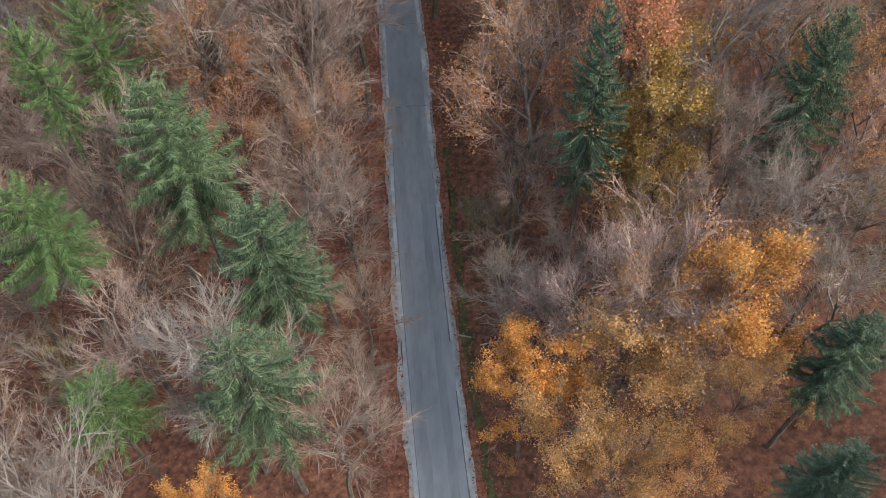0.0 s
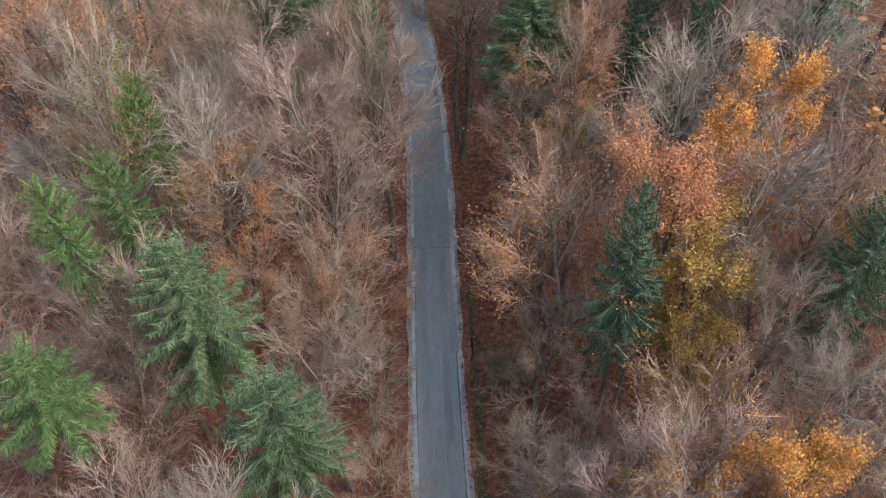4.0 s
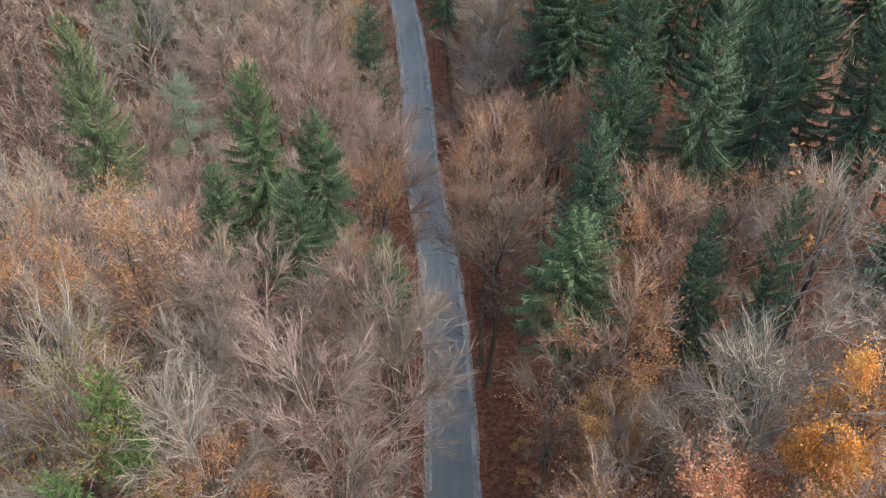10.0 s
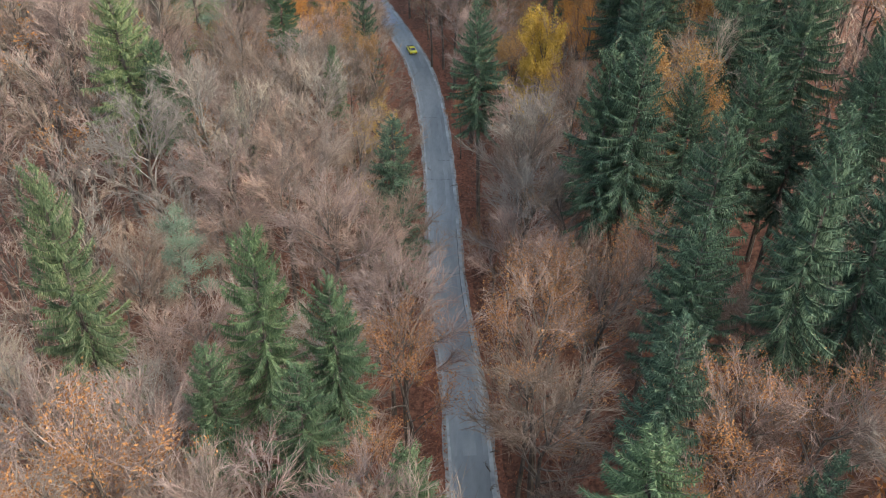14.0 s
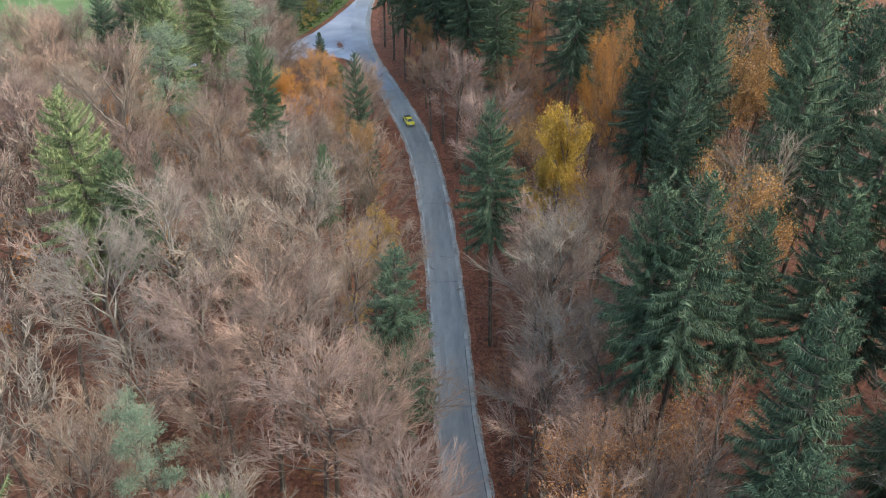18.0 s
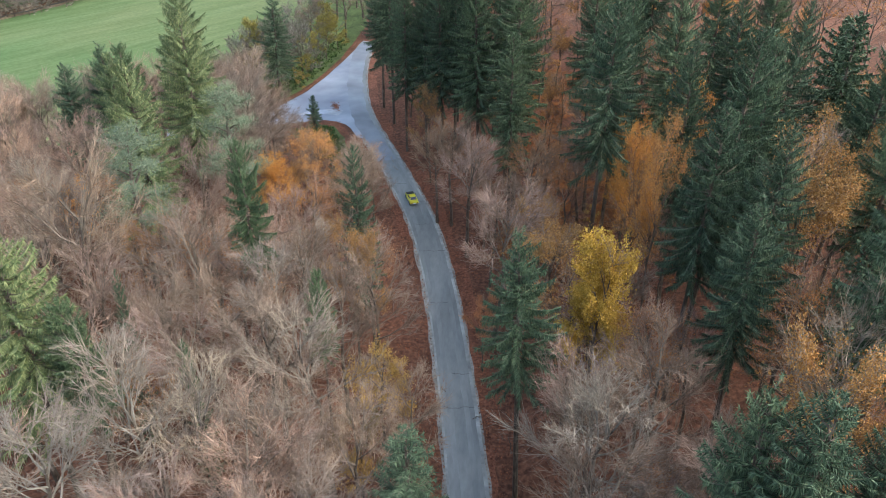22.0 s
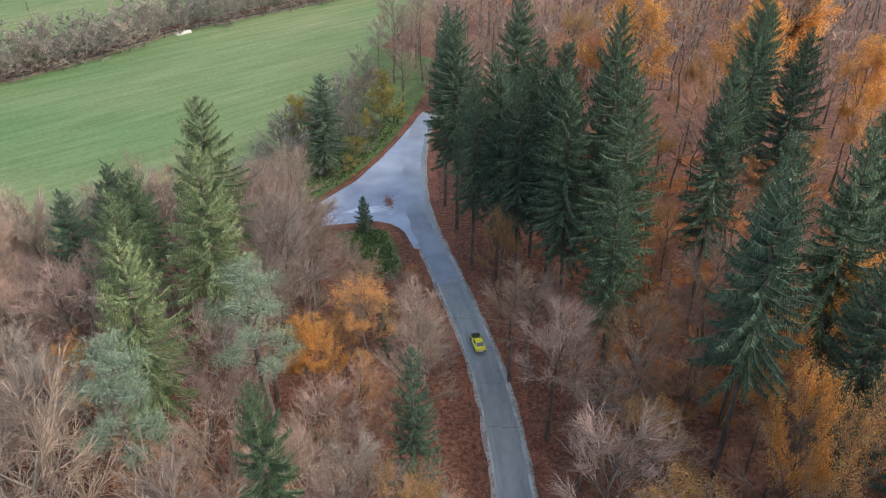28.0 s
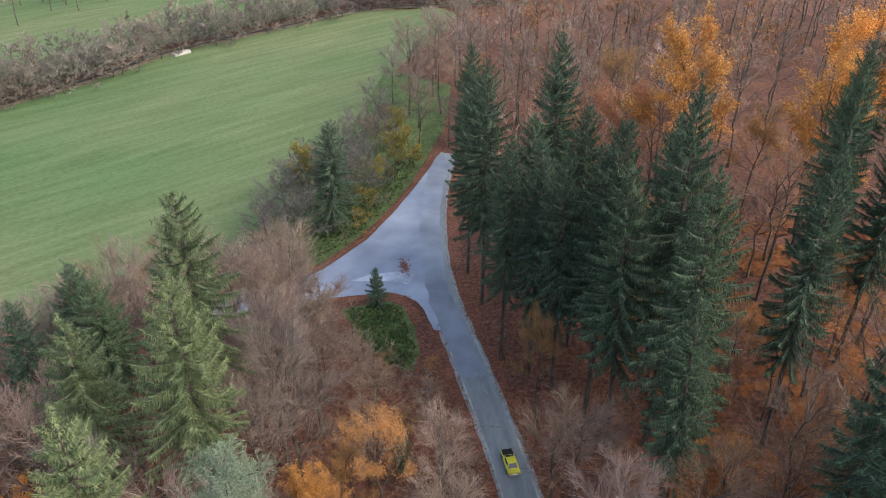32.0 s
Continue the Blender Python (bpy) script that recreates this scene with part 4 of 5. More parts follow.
stand(("amber", 6.6, 160.6, 40, 0.42, 4), ("orange", 4.2, 166.2, 34.6, 0.42, 3), ("golden", 19.6, 150.4, 42.4, 0.9, 5), ("orange", 6.6, 182, 30, 0.7), ("orange", 14.5, 186, 33, 0.8), ("golden", 24.4, 160, 39, 0.8), ("golden", 18, 204, 20, 0.8), ("golden", 30, 200, 25, 0.8), ("golden", 14, 225, 26, 0.8), ("golden", 20, 232, 28, 0.8), ("orange", -1, 205, 12, 1.0), ("golden", 4, 214.6, 24, 0.8), ("golden", -24.5, 215, 20, 0.7),
      ("orange", -5.4, 256, 47, 0.95, 6), ("orange", 13.8, 250, 44, 0.9, 5), ("orange", 22.8, 264.4, 46, 1.1, 6), ("red", -18, 258, 33, 1.0), ("red", -22, 262, 30, 1.1), ("red", -13, 264, 34, 1.1), ("golden", -14, 282, 34, 0.9), ("golden", 8, 262, 32, 0.9), ("rusty", -9, 256, 33, 1.1), ("rusty", 7, 238, 35, 1.0), ("orange", 32, 248, 38, 0.8), ("rusty", 12, 207, 33), ("golden", 23.8, 254.2, 14, 1.0), ("golden", 17.5, 243.8, 15, 1.0), ("golden", 21, 248, 13, 1.0), ("amber", 27, 241, 20, 0.8), ("amber", 1.4, 219, 11, 1.0), ("golden", 4.2, 227, 12, 1.0), ("orange", -4.3, 209, 6.5, 1.1), ("orange", -3.4, 201.5, 6, 1.1), ("amber", 25.5, 226, 12, 1.0), ("golden", 13, 236, 11, 1.1), ("amber", 7, 232, 12, 1.0), ("rusty_dark", 0, 219, 22), ("rusty_dark", 9, 222, 27))
stand(("bare_dark", -19.6, 199, 22, 1.1), ("bare_pink", -12.0, 166.6, 25.8, 1.25, 5), ("rusty_dark", -5, 170, 22), ("bare_pink", -16.5, 189.0, 23.6, 1.2, 5), ("bare_dark", -12.6, 180.4, 21, 1.15), ("bare_dark", -22.2, 200, 20.2, 1.1), ("bare_dark", -13.8, 191.4, 17, 1.0), ("bare_dark", -7.4, 184, 21, 1.1),
      ("bare", -34, 316, 24, 1.2), ("bare_dark", -27, 312, 24, 1.2), ("bare_dark", -39, 305, 18, 1.2), ("rusty", -22, 316, 24, 1.2), ("bare", -44, 303, 14, 1.2), ("bare_dark", -43.6, 291.5, 11, 1.3), ("bare_dark", -46.6, 300.4, 11, 1.2), ("shrub", -48.6, 301, 7, 1.3), ("bare", -49, 305, 13, 1.2), ("bare_dark", -40, 289, 16, 1.2), ("bare_dark", -37.5, 299, 19, 1.2), ("bare_dark", -33, 307, 21, 1.2), ("rusty_dark", -43, 316, 19), ("bare_dark", -47.5, 314, 18, 1.2))
# towards the junction, west
stand(("low_spruce", -30.3, 170.0, 29, 0.8, 4.5), ("pale_pine", -46.4, 172.6, 37.0, 1.2, 5), ("pale_pine", -55.7, 159.2, 37.4, 1.15, 4.5), ("mid_spruce", -40.0, 155.6, 36.6, 0.55, 4), ("light_spruce", -63.1, 200.4, 41.4, 0.85, 6), ("light_spruce", -57.8, 187.4, 41, 0.8, 6), ("light_spruce", -58.7, 171.6, 38.8, 0.8, 5),
      ("light_spruce", -69.9, 188, 34, 0.9, 5), ("mid_spruce", -70.6, 196, 33, 0.85), ("spruce", -80, 194, 30, 0.9), ("spruce", -76, 201, 31, 0.8), ("low_spruce", -40.5, 203, 11, 0.9))
stand(("amber", -40.7, 192.4, 20.8, 1.05, 5), ("orange", -46.6, 187.6, 19.6, 0.85, 4.5), ("golden", -44.6, 195, 15, 0.9, 4), ("dense_bare", -51.4, 198.0, 30.4, 1.0, 5), ("dense_bare", -55.6, 203.6, 28, 1.0, 5), ("bare_dark", -36, 205, 12, 1.3), ("bare_dark", -38.6, 211, 10, 1.3), ("bare_dark", -33.4, 200, 12, 1.3), ("bare_dark", -45, 210, 13, 1.3), ("bare_dark", -44.4, 202, 14, 1.3), ("bare_pink", -35.4, 197.6, 17, 1.2), ("bare_dark", -48, 213, 14, 1.3),
      ("rusty", -80, 178, 20, 1.2), ("amber", -63.6, 172.6, 17, 1.0, 4), ("rusty", -66.0, 178, 21, 1.1, 4), ("bare_grey", -67, 183, 26, 1.1, 4), ("orange", -76, 182, 17, 0.9), ("rusty", -33, 176, 20, 1.0), ("rusty", -52.5, 158, 26), ("golden", -39.6, 184, 14, 0.9), ("rusty", -38, 178, 21, 1.0))
stand(*[("dense_bare", *p) for p in ((-58, 222, 21, 1.2), (-63, 231, 17, 1.3), (-69, 233, 17, 1.3), (-70, 224, 22, 1.2), (-78, 231, 17, 1.3), (-54, 216, 20, 1.2), (-61, 212, 24, 1.2), (-84, 224, 20, 1.3))])
stand(*[("bare_dark", *p) for p in ((-57, 215, 24, 1.2), (-65, 216, 25, 1.2), (-66, 229, 21, 1.2), (-74, 225, 21, 1.3), (-82, 230, 19, 1.3), (-53, 210, 21, 1.2), (-66, 224, 19, 1.3), (-56, 226.5, 15, 1.3), (-80, 224, 18, 1.3), (-73, 215, 20, 1.3), (-55, 219, 11, 1.2))])
stand(*[("bare", *p) for p in ((-62, 225, 23, 1.2), (-62, 209, 20, 1.2), (-72, 229, 16, 1.3), (-64.5, 232, 13, 1.2), (-78, 236, 13, 1.3), (-88, 216, 19, 1.3), (-60.5, 318, 21, 1.2), (-56.5, 330, 22, 1.2), (-53, 320, 20, 1.2), (-56, 368, 19, 1.2))])
stand(*[("thicket", *p) for p in ((-69.0, 255.5, 13, 1.2), (-74, 262, 14, 1.2), (-70.5, 266, 16, 1.1), (-77, 258, 10, 1.4), (-61, 270, 15, 1.0), (-67.5, 270, 15, 1.0), (-66, 305, 14, 1.0), (-66, 280, 13, 1.0), (-76.3, 271, 11, 1.2), (-72.5, 250.5, 9, 1.3), (-73, 275, 13, 1.2), (-70, 287, 13, 1.2), (-63, 277.5, 12, 1.1), (-68.5, 294, 13, 1.2), (-62.5, 300, 13, 1.1), (-58.8, 278.6, 8, 1.1))])
stand(("young_spruce", -51.6, 238.8, 7.4, 1.1), ("low_spruce", -64.7, 261.0, 22.6, 1.6, 4.5), ("straw", -59.4, 272.6, 10.5, 1.0), ("straw", -57.2, 282.6, 12.5, 1.0), ("straw", -60, 297, 12, 1.0), ("straw", -59.0, 266.5, 7.5, 1.1), ("straw", -55.6, 290, 10, 1.0), ("straw", -72, 268, 16, 0.8), ("bare_pink", -61, 218, 24, 1.2), ("bare_dark", -57, 311, 19, 1.2), ("bare_pink", -64, 336, 20, 1.2), ("bare_dark", -55, 300, 17, 1.2), ("bare_dark", -62, 289, 15, 1.3), ("bare_grey", -58, 344, 20, 1.2), ("bare_pink", -52, 340, 20, 1.2), ("bare_grey", -66, 324, 17, 1.2),
      ("bare_grey", -62, 356, 18, 1.2), ("bare_grey", -50, 384, 19, 1.2), ("bare_grey", -53, 356, 21, 1.2), ("bare_pink", -47, 330, 22, 1.2), ("grey_shrub", -67, 296, 9, 1.3), ("grey_shrub", -66, 273, 9, 1.2), ("shrub", -61.5, 256.5, 6, 1.2), ("yellow_shrub", -59.8, 262, 5), ("shrub", -76, 253, 9, 1.3),
      ("shrub", -58.5, 291, 8), ("shrub", -42.6, 207, 7), ("shrub", -38.4, 203, 6), ("yellow_shrub", -41, 212, 4.5), ("rust_shrub", -47, 222, 5), ("shrub", -54, 231, 7), ("shrub", -44.5, 222, 6, 1.3), ("grey_shrub", -41.6, 219, 6, 1.3), ("shrub", -47.5, 219.5, 8, 1.3), ("rust_shrub", -40.2, 222.5, 4, 1.2), ("shrub", -39.4, 215, 6, 1.3), ("grey_shrub", -50.5, 224, 7, 1.2))


# ---- the wood between them ----
def inside(x, y, outline):
    hit = False
    for i in range(len(outline)):
        (x0, y0), (x1, y1) = outline[i - 1], outline[i]
        if (y0 > y) != (y1 > y) and x < (x1 - x0) * (y - y0) / (y1 - y0) + x0:
            hit = not hit
    return hit


CLEAR = [(-96, 232), (-74, 226), (-52, 224), (-44, 206), (-34, 212), (-30, 226), (-36, 246), (-41, 266), (-42, 294), (-44, 322), (-90, 330), (-90, 246)]
LOW = [(-29, 192), (-44, 186), (-58, 210), (-52, 230), (-36, 226)]
GLADE = [(6, -16), (30, -16), (30, 25), (24, 27), (14, 23), (8, 17)]


def middle(y):
    return road_x(min(max(y, -60), 330))


FAR_KIND = {"bare": "far_bare", "bare_pink": "far_pink", "bare_grey": "far_grey", "bare_dark": "far_dark", "rusty": "far_rusty", "rusty_dark": "far_rusty"}


def fill(y0, y1, left, right, gap, tops, weights, far_left=-36, far_right=32):
    """Trees of mixed kinds over a stretch, thinned round those that stand there."""
    kinds, ws = list(weights), list(weights.values())
    y, row = y0, 0
    while y < y1:
        x = middle(y) + left + (row % 2) * gap / 2
        while x < middle(y) + right:
            px, py = x + R.uniform(-0.33, 0.33) * gap, y + R.uniform(-0.33, 0.33) * gap
            x += gap
            off = px - middle(py)
            if abs(off) < (8.6 if py > 150 else 7.4) and py < 332 or inside(px, py, MEADOW) or inside(px, py, CLEAR) or inside(px, py, GLADE) or inside(px, py, LOW):
                continue
            if py > 214 + (px + 72) * 0.28 and px < -48:
                continue
            if any((px - a) ** 2 + (py - b) ** 2 < max(k, gap * 0.55) ** 2 for a, b, k in PLACED):
                continue
            far = not far_left < off < far_right or py < -4 or py > 262
            kind = R.choices(kinds, ws)[0]
            kind = FAR_KIND.get(kind, kind) if far else kind
            if far and R.random() < 0.2:
                continue
            tree(kind, px, py, ground_z(px, py) + R.uniform(*tops), R.uniform(1.0, 1.3), gap * 0.66, far)
        y += gap * 0.88
        row += 1


for i in range(34):
    y = R.uniform(58, 205)
    x = middle(y) + R.uniform(33, 84)
    if not any((x - a) ** 2 + (y - b) ** 2 < 30 for a, b, k in PLACED):
        far = x - middle(y) > 36
        tree("far_spruce" if far else "spruce", x, y, ground_z(x, y) + R.uniform(27, 35), 1.1, 5, far)
fill(168, 216, -92, -40, 6.0, (23.5, 29), {"bare": 3, "bare_pink": 4, "bare_grey": 2.5, "bare_dark": 1}, far_left=-95)
fill(4, 70, -52, 0, 6.0, (21, 28), {"bare": 4, "bare_pink": 3, "bare_grey": 2, "rusty": 4})
fill(4, 70, 0, 52, 5.6, (20, 28), {"bare": 4, "bare_dark": 2, "bare_grey": 1.4, "rusty": 3, "rusty_dark": 2, "olive": 0.6})
fill(70, 150, -68, 0, 6.0, (20, 28.5), {"bare": 4, "bare_pink": 3.5, "bare_grey": 2.4, "bare_dark": 2, "rusty": 0.7})
fill(70, 150, 0, 60, 5.6, (19, 28), {"bare": 2, "bare_pink": 2.4, "bare_dark": 3.4, "bare_grey": 1.2, "rusty_dark": 2.2, "rusty": 1.4, "golden": 0.3})
fill(150, 250, -76, 0, 6.2, (18, 27), {"bare": 3, "bare_pink": 4, "bare_grey": 1.5, "bare_dark": 2, "rusty": 1.2})
fill(160, 222, -112, -77, 8.0, (19, 25), {"bare": 4, "bare_pink": 3, "bare_grey": 2})
fill(150, 198, 0, 96, 6.0, (16, 25), {"bare_dark": 4, "bare_pink": 2, "rusty_dark": 4, "rusty": 1.6, "golden": 0.4})
fill(198, 250, 0, 96, 5.8, (10, 20), {"bare_dark": 2.5, "bare_pink": 2, "rusty_dark": 3, "rusty": 2, "golden": 3, "amber": 1.2})
fill(250, 380, -14, 112, 8.6, (19, 26), {"bare": 3, "bare_pink": 6, "bare_grey": 1, "rusty": 4})


def undergrowth(n, y0, y1):
    made = 0
    while made < n:
        y = R.uniform(y0, y1)
        off = R.choice((-1, 1)) * R.uniform(4.8, 26)
        x = middle(y) + off
        if inside(x, y, CLEAR) or inside(x, y, MEADOW):
            continue
        made += 1
        kind = R.choices(("shrub", "rust_shrub", "yellow_shrub", "grey_shrub"), (4, 4, 1.0, 2))[0]
        tree(kind, x, y, ground_z(x, y) + R.uniform(1.8, 4.5), 1.2)


undergrowth(64, 14, 236)
for i in range(46):
    y = R.uniform(150, 236)
    x = middle(y) + R.uniform(12, 46)
    tree(R.choices(("rust_shrub", "yellow_shrub"), (4, 1))[0], x, y, ground_z(x, y) + R.uniform(1.5, 4.0), 1.3)


# hedge along the stream and trees beyond it
for i in range(210):
    u = (i % 42) / 41 * (len(BANK) - 1)
    k = min(int(u), len(BANK) - 2)
    (x0, y0), (x1, y1) = BANK[k], BANK[k + 1]
    f = u - k
    back = (0, 6, -3, 10, 3)[i // 42]
    kind = R.choices(("hedge", "grey_hedge"), (6, 4))[0]
    tree(kind, x0 + (x1 - x0) * f + R.uniform(-2, 2) - back * 0.7, y0 + (y1 - y0) * f + R.uniform(-1, 3) + back * 0.7, R.uniform(6.5, 11) + max(back, 0) * 0.3, 1.5)
for i in range(90):
    u = R.random() * (len(BANK) - 1)
    k = min(int(u), len(BANK) - 2)
    (x0, y0), (x1, y1) = BANK[k], BANK[k + 1]
    d = R.uniform(60, 110) if k < 4 else R.uniform(8, 60)
    tree(R.choice(("far_bare", "far_grey", "far_pink")), x0 + (x1 - x0) * (u - k) - d * 0.75, y0 + (y1 - y0) * (u - k) + d * 0.66, R.uniform(12, 20), 1.1, 4, True)


def joined(name, pairs, label):
    """Many far trees as one mesh: wood, twigs and leaves keep their materials."""
    vs, fs, ms, mats, base = [], [], [], [], 0
    for m, meshes in pairs:
        mm = np.array(m)
        for _, me in meshes:
            co = np.empty(len(me.vertices) * 3, "f")
            me.vertices.foreach_get("co", co)
            co = co.reshape(-1, 3) @ mm[:3, :3].T + mm[:3, 3]
            for mat in me.materials:
                if mat not in mats:
                    mats.append(mat)
            slots = np.array([mats.index(mat) for mat in me.materials], "i")
            own = np.empty(len(me.polygons), "i")
            me.polygons.foreach_get("material_index", own)
            vs.append(co)
            start = np.empty(len(me.polygons), "i")
            total = np.empty(len(me.polygons), "i")
            me.polygons.foreach_get("loop_start", start)
            me.polygons.foreach_get("loop_total", total)
            loops = np.empty(len(me.loops), "i")
            me.loops.foreach_get("vertex_index", loops)
            fs.append((loops + base, total))
            ms.append(slots[own])
            base += len(co)
    co = np.concatenate(vs).astype("f")
    loops = np.concatenate([a for a, _ in fs])
    total = np.concatenate([b for _, b in fs])
    me = bpy.data.meshes.new(name)
    me.vertices.add(len(co))
    me.vertices.foreach_set("co", co.ravel())
    me.loops.add(len(loops))
    me.loops.foreach_set("vertex_index", loops.astype("i"))
    me.polygons.add(len(total))
    me.polygons.foreach_set("loop_start", np.concatenate(([0], np.cumsum(total)[:-1])).astype("i"))
    me.polygons.foreach_set("loop_total", total.astype("i"))
    for m in mats:
        me.materials.append(m)
    me.polygons.foreach_set("material_index", np.concatenate(ms))
    me.update(calc_edges=True)
    return tagged(new(name, me), label, "forest", kind="stuff")


joined("distant_wood", FAR, "leafless brown and rust-coloured wood standing farther off")


# ---- fallen leaves and weeds ----
def scatter_leaves(name, n, y0, y1, near, reach, size, mat, label):
    b = Build()
    rng = random.Random(n)
    for i in range(n):
        y = rng.uniform(y0, y1)
        off = rng.choice((-1, 1)) * (near + abs(rng.gauss(0, reach)))
        x = middle(y) + off
        if inside(x, y, JUNCTION_AREA):
            continue
        p = Vector((x, y, ground_z(x, y) + 0.06 + rng.random() * 0.05))
        a = rng.random() * 6.28
        s = size * rng.uniform(0.5, 1.3)
        u, w = Vector((math.cos(a), math.sin(a), rng.gauss(0, 0.3))) * s, Vector((-math.sin(a), math.cos(a), rng.gauss(0, 0.3))) * s * 0.6
        k = len(b.v)
        b.v += [p - u, p + w, p + u, p - w]
        b.f.append((k, k + 1, k + 2, k + 3))
    return tagged(new(name, b.mesh(name, mat)), label, "leaves", kind="stuff")


JUNCTION_AREA = [(-90, 228), (-60, 239), (-47, 243), (-42, 234), (-38, 240), (-43, 262), (-46, 300), (-52, 300), (-60, 262), (-90, 244)]
scatter_leaves("fallen_leaves", 16000, -10, 250, 2.5, 2.6, 0.12, DRY_LEAF, "red-brown fallen leaves lying along the road edge")
scatter_leaves("fallen_leaves", 22000, 0, 260, 6, 18, 0.16, DRY_LEAF, "rust-coloured fallen leaves on the forest floor")


def weeds(name, outline, n, size, z, seed, label):
    b = Build()
    rng = random.Random(seed)
    xs, ys = [p[0] for p in outline], [p[1] for p in outline]
    made = 0
    while made < n:
        x, y = rng.uniform(min(xs), max(xs)), rng.uniform(min(ys), max(ys))
        if not inside(x, y, outline):
            continue
        made += 1
        p = Vector((x, y, z))
        for k in range(3):
            q = p + Vector((rng.gauss(0, 0.5), rng.gauss(0, 0.5), rng.uniform(0.5, 1.2))) * size
            b.spindle(p, q, size * 0.22, 0.6)
    return tagged(new(name, b.mesh(name, WEED)), label, "plants", kind="stuff")


weeds("weeds", [(-56.5, 237.2), (-50.5, 239.8), (-47.8, 239.4), (-45.4, 233), (-43.4, 228.5), (-43.4, 224.6), (-47, 225), (-51, 229)], 700, 0.5, 0.03, 3, "low green weeds on the bank inside the bend")
weeds("weeds", [(-71, 247), (-65, 251.5), (-60, 261.5), (-57, 272), (-54.8, 284), (-53.6, 297), (-56.8, 300), (-61.5, 281), (-69.5, 261.5), (-77, 250)], 800, 0.5, 0.12, 4, "green weeds and brambles beside the junction")
weeds("weeds", [(1.2, 62), (3.6, 40), (5.2, 20), (4.0, 20), (2.2, 40), (-0.2, 62)], 420, 0.18, 0.02, 5, "short grass and moss tufts on the verge")


# ---- fallen branches, slab at the stream ----
def branch(x, y, angle, length, label, mat=PALE_WOOD):
    b = Build()
    d = Vector((math.cos(angle), math.sin(angle), 0.02))
    s = Vector((-d.y, d.x, 0.03))
    p = Vector((0, 0, 0.07))
    b.tube([p, p + d * length * 0.5 + s * 0.15, p + d * length], [0.07, 0.05, 0], 5)
    for k in range(5):
        q = p + d * length * (0.3 + 0.13 * k)
        b.tube([q, q + (d * 0.7 + s * (1 if k % 2 else -1) * 0.7) * length * 0.25], [0.03, 0], 4)
    ob = new("fallen_branch", b.mesh("fallen_branch", mat))
    ob.location = (x, y, ground_z(x, y))
    tagged(ob, label, "branch", "branches on the ground")


for x, y, a, n in ((-32.5, 223, 1.9, 3.2), (-31.2, 219.6, 2.2, 2.4), (2.4, 35.8, 0.1, 3.0), (1.6, 36.6, 2.8, 2.2), (-24, 29, 0.5, 6.5), (8, 92, 1.0, 6), (13, 104, 2.2, 7), (-9, 178, 0.4, 6), (19, 186, 2.0, 8), (-14, 204, 0.6, 5), (9, 158, 2.6, 7)):
    branch(x, y, a, n, "broken pale branch lying on the forest floor")
for y, o, a, n in ((86.4, 2.0, 0.5, 1.3), (89.2, 2.1, 2.4, 1.5), (91.5, 1.8, 1.1, 1.1), (94.0, 2.0, 2.0, 1.6), (96.6, 2.2, 0.2, 1.2), (99.4, 2.0, 1.5, 1.4), (102.2, 2.1, 2.7, 1.2), (88.0, 0.7, 2.9, 0.9), (151.5, 1.6, 0.6, 1.3), (156.4, -1.4, 2.2, 1.2)):
    branch(road_x(y) + o, y, a, n, "small dark twig lying on the edge of the asphalt", BARK)

bm = bmesh.new()
bmesh.ops.create_cube(bm, size=1)
bmesh.ops.scale(bm, vec=(5.2, 1.5, 0.9), verts=bm.verts[:])
bmesh.ops.subdivide_edges(bm, edges=bm.edges[:], cuts=3, use_grid_fill=True)
for v in bm.verts:
    v.co += Vector((noise.noise(v.co * 1.3), noise.noise(v.co * 1.3 + Vector((5, 0, 0))), noise.noise(v.co * 1.7))) * 0.22
me = bpy.data.meshes.new("concrete_slab")
bm.to_mesh(me)
bm.free()
me.materials.append(CONCRETE)
slab = tagged(new("concrete_slab", me), "pale weathered concrete slab at the stream bank", "slab")
slab.matrix_world = pose(-135.6, 354.4, 0.4, 0, 0, 52)


# ---- the car ----
def loft(name, rings, mat, parent, closed=True, label="", smooth=True):
    """A skin over rings of points; the end rings are closed with faces."""
    vs, fs = [], []
    n = len(rings[0])
    for r in rings:
        vs += r
    for i in range(len(rings) - 1):
        for k in range(n):
            fs.append((i * n + k, i * n + (k + 1) % n, (i + 1) * n + (k + 1) % n, (i + 1) * n + k))
    if closed:
        fs.append(tuple(range(n))[::-1])
        fs.append(tuple((len(rings) - 1) * n + k for k in range(n)))
    me = mesh_from(name, vs, fs, mat)
    if smooth:
        for p in me.polygons[:-2] if closed else me.polygons:
            p.use_smooth = True
    return part(name, me, parent, label)


def slice_ring(y, half, z0, z1, crown=0.03, tuck=0.06):
    """A section across the car: flat floor, bulging flanks, slightly crowned top."""
    return [(-half + tuck, y, z0), (half - tuck, y, z0), (half, y, z0 + (z1 - z0) * 0.35), (half, y, z0 + (z1 - z0) * 0.72), (half - 0.07, y, z1 - 0.02),
            (half * 0.5, y, z1 + crown * 0.8), (0, y, z1 + crown), (-half * 0.5, y, z1 + crown * 0.8), (-half + 0.07, y, z1 - 0.02), (-half, y, z0 + (z1 - z0) * 0.72), (-half, y, z0 + (z1 - z0) * 0.35)]


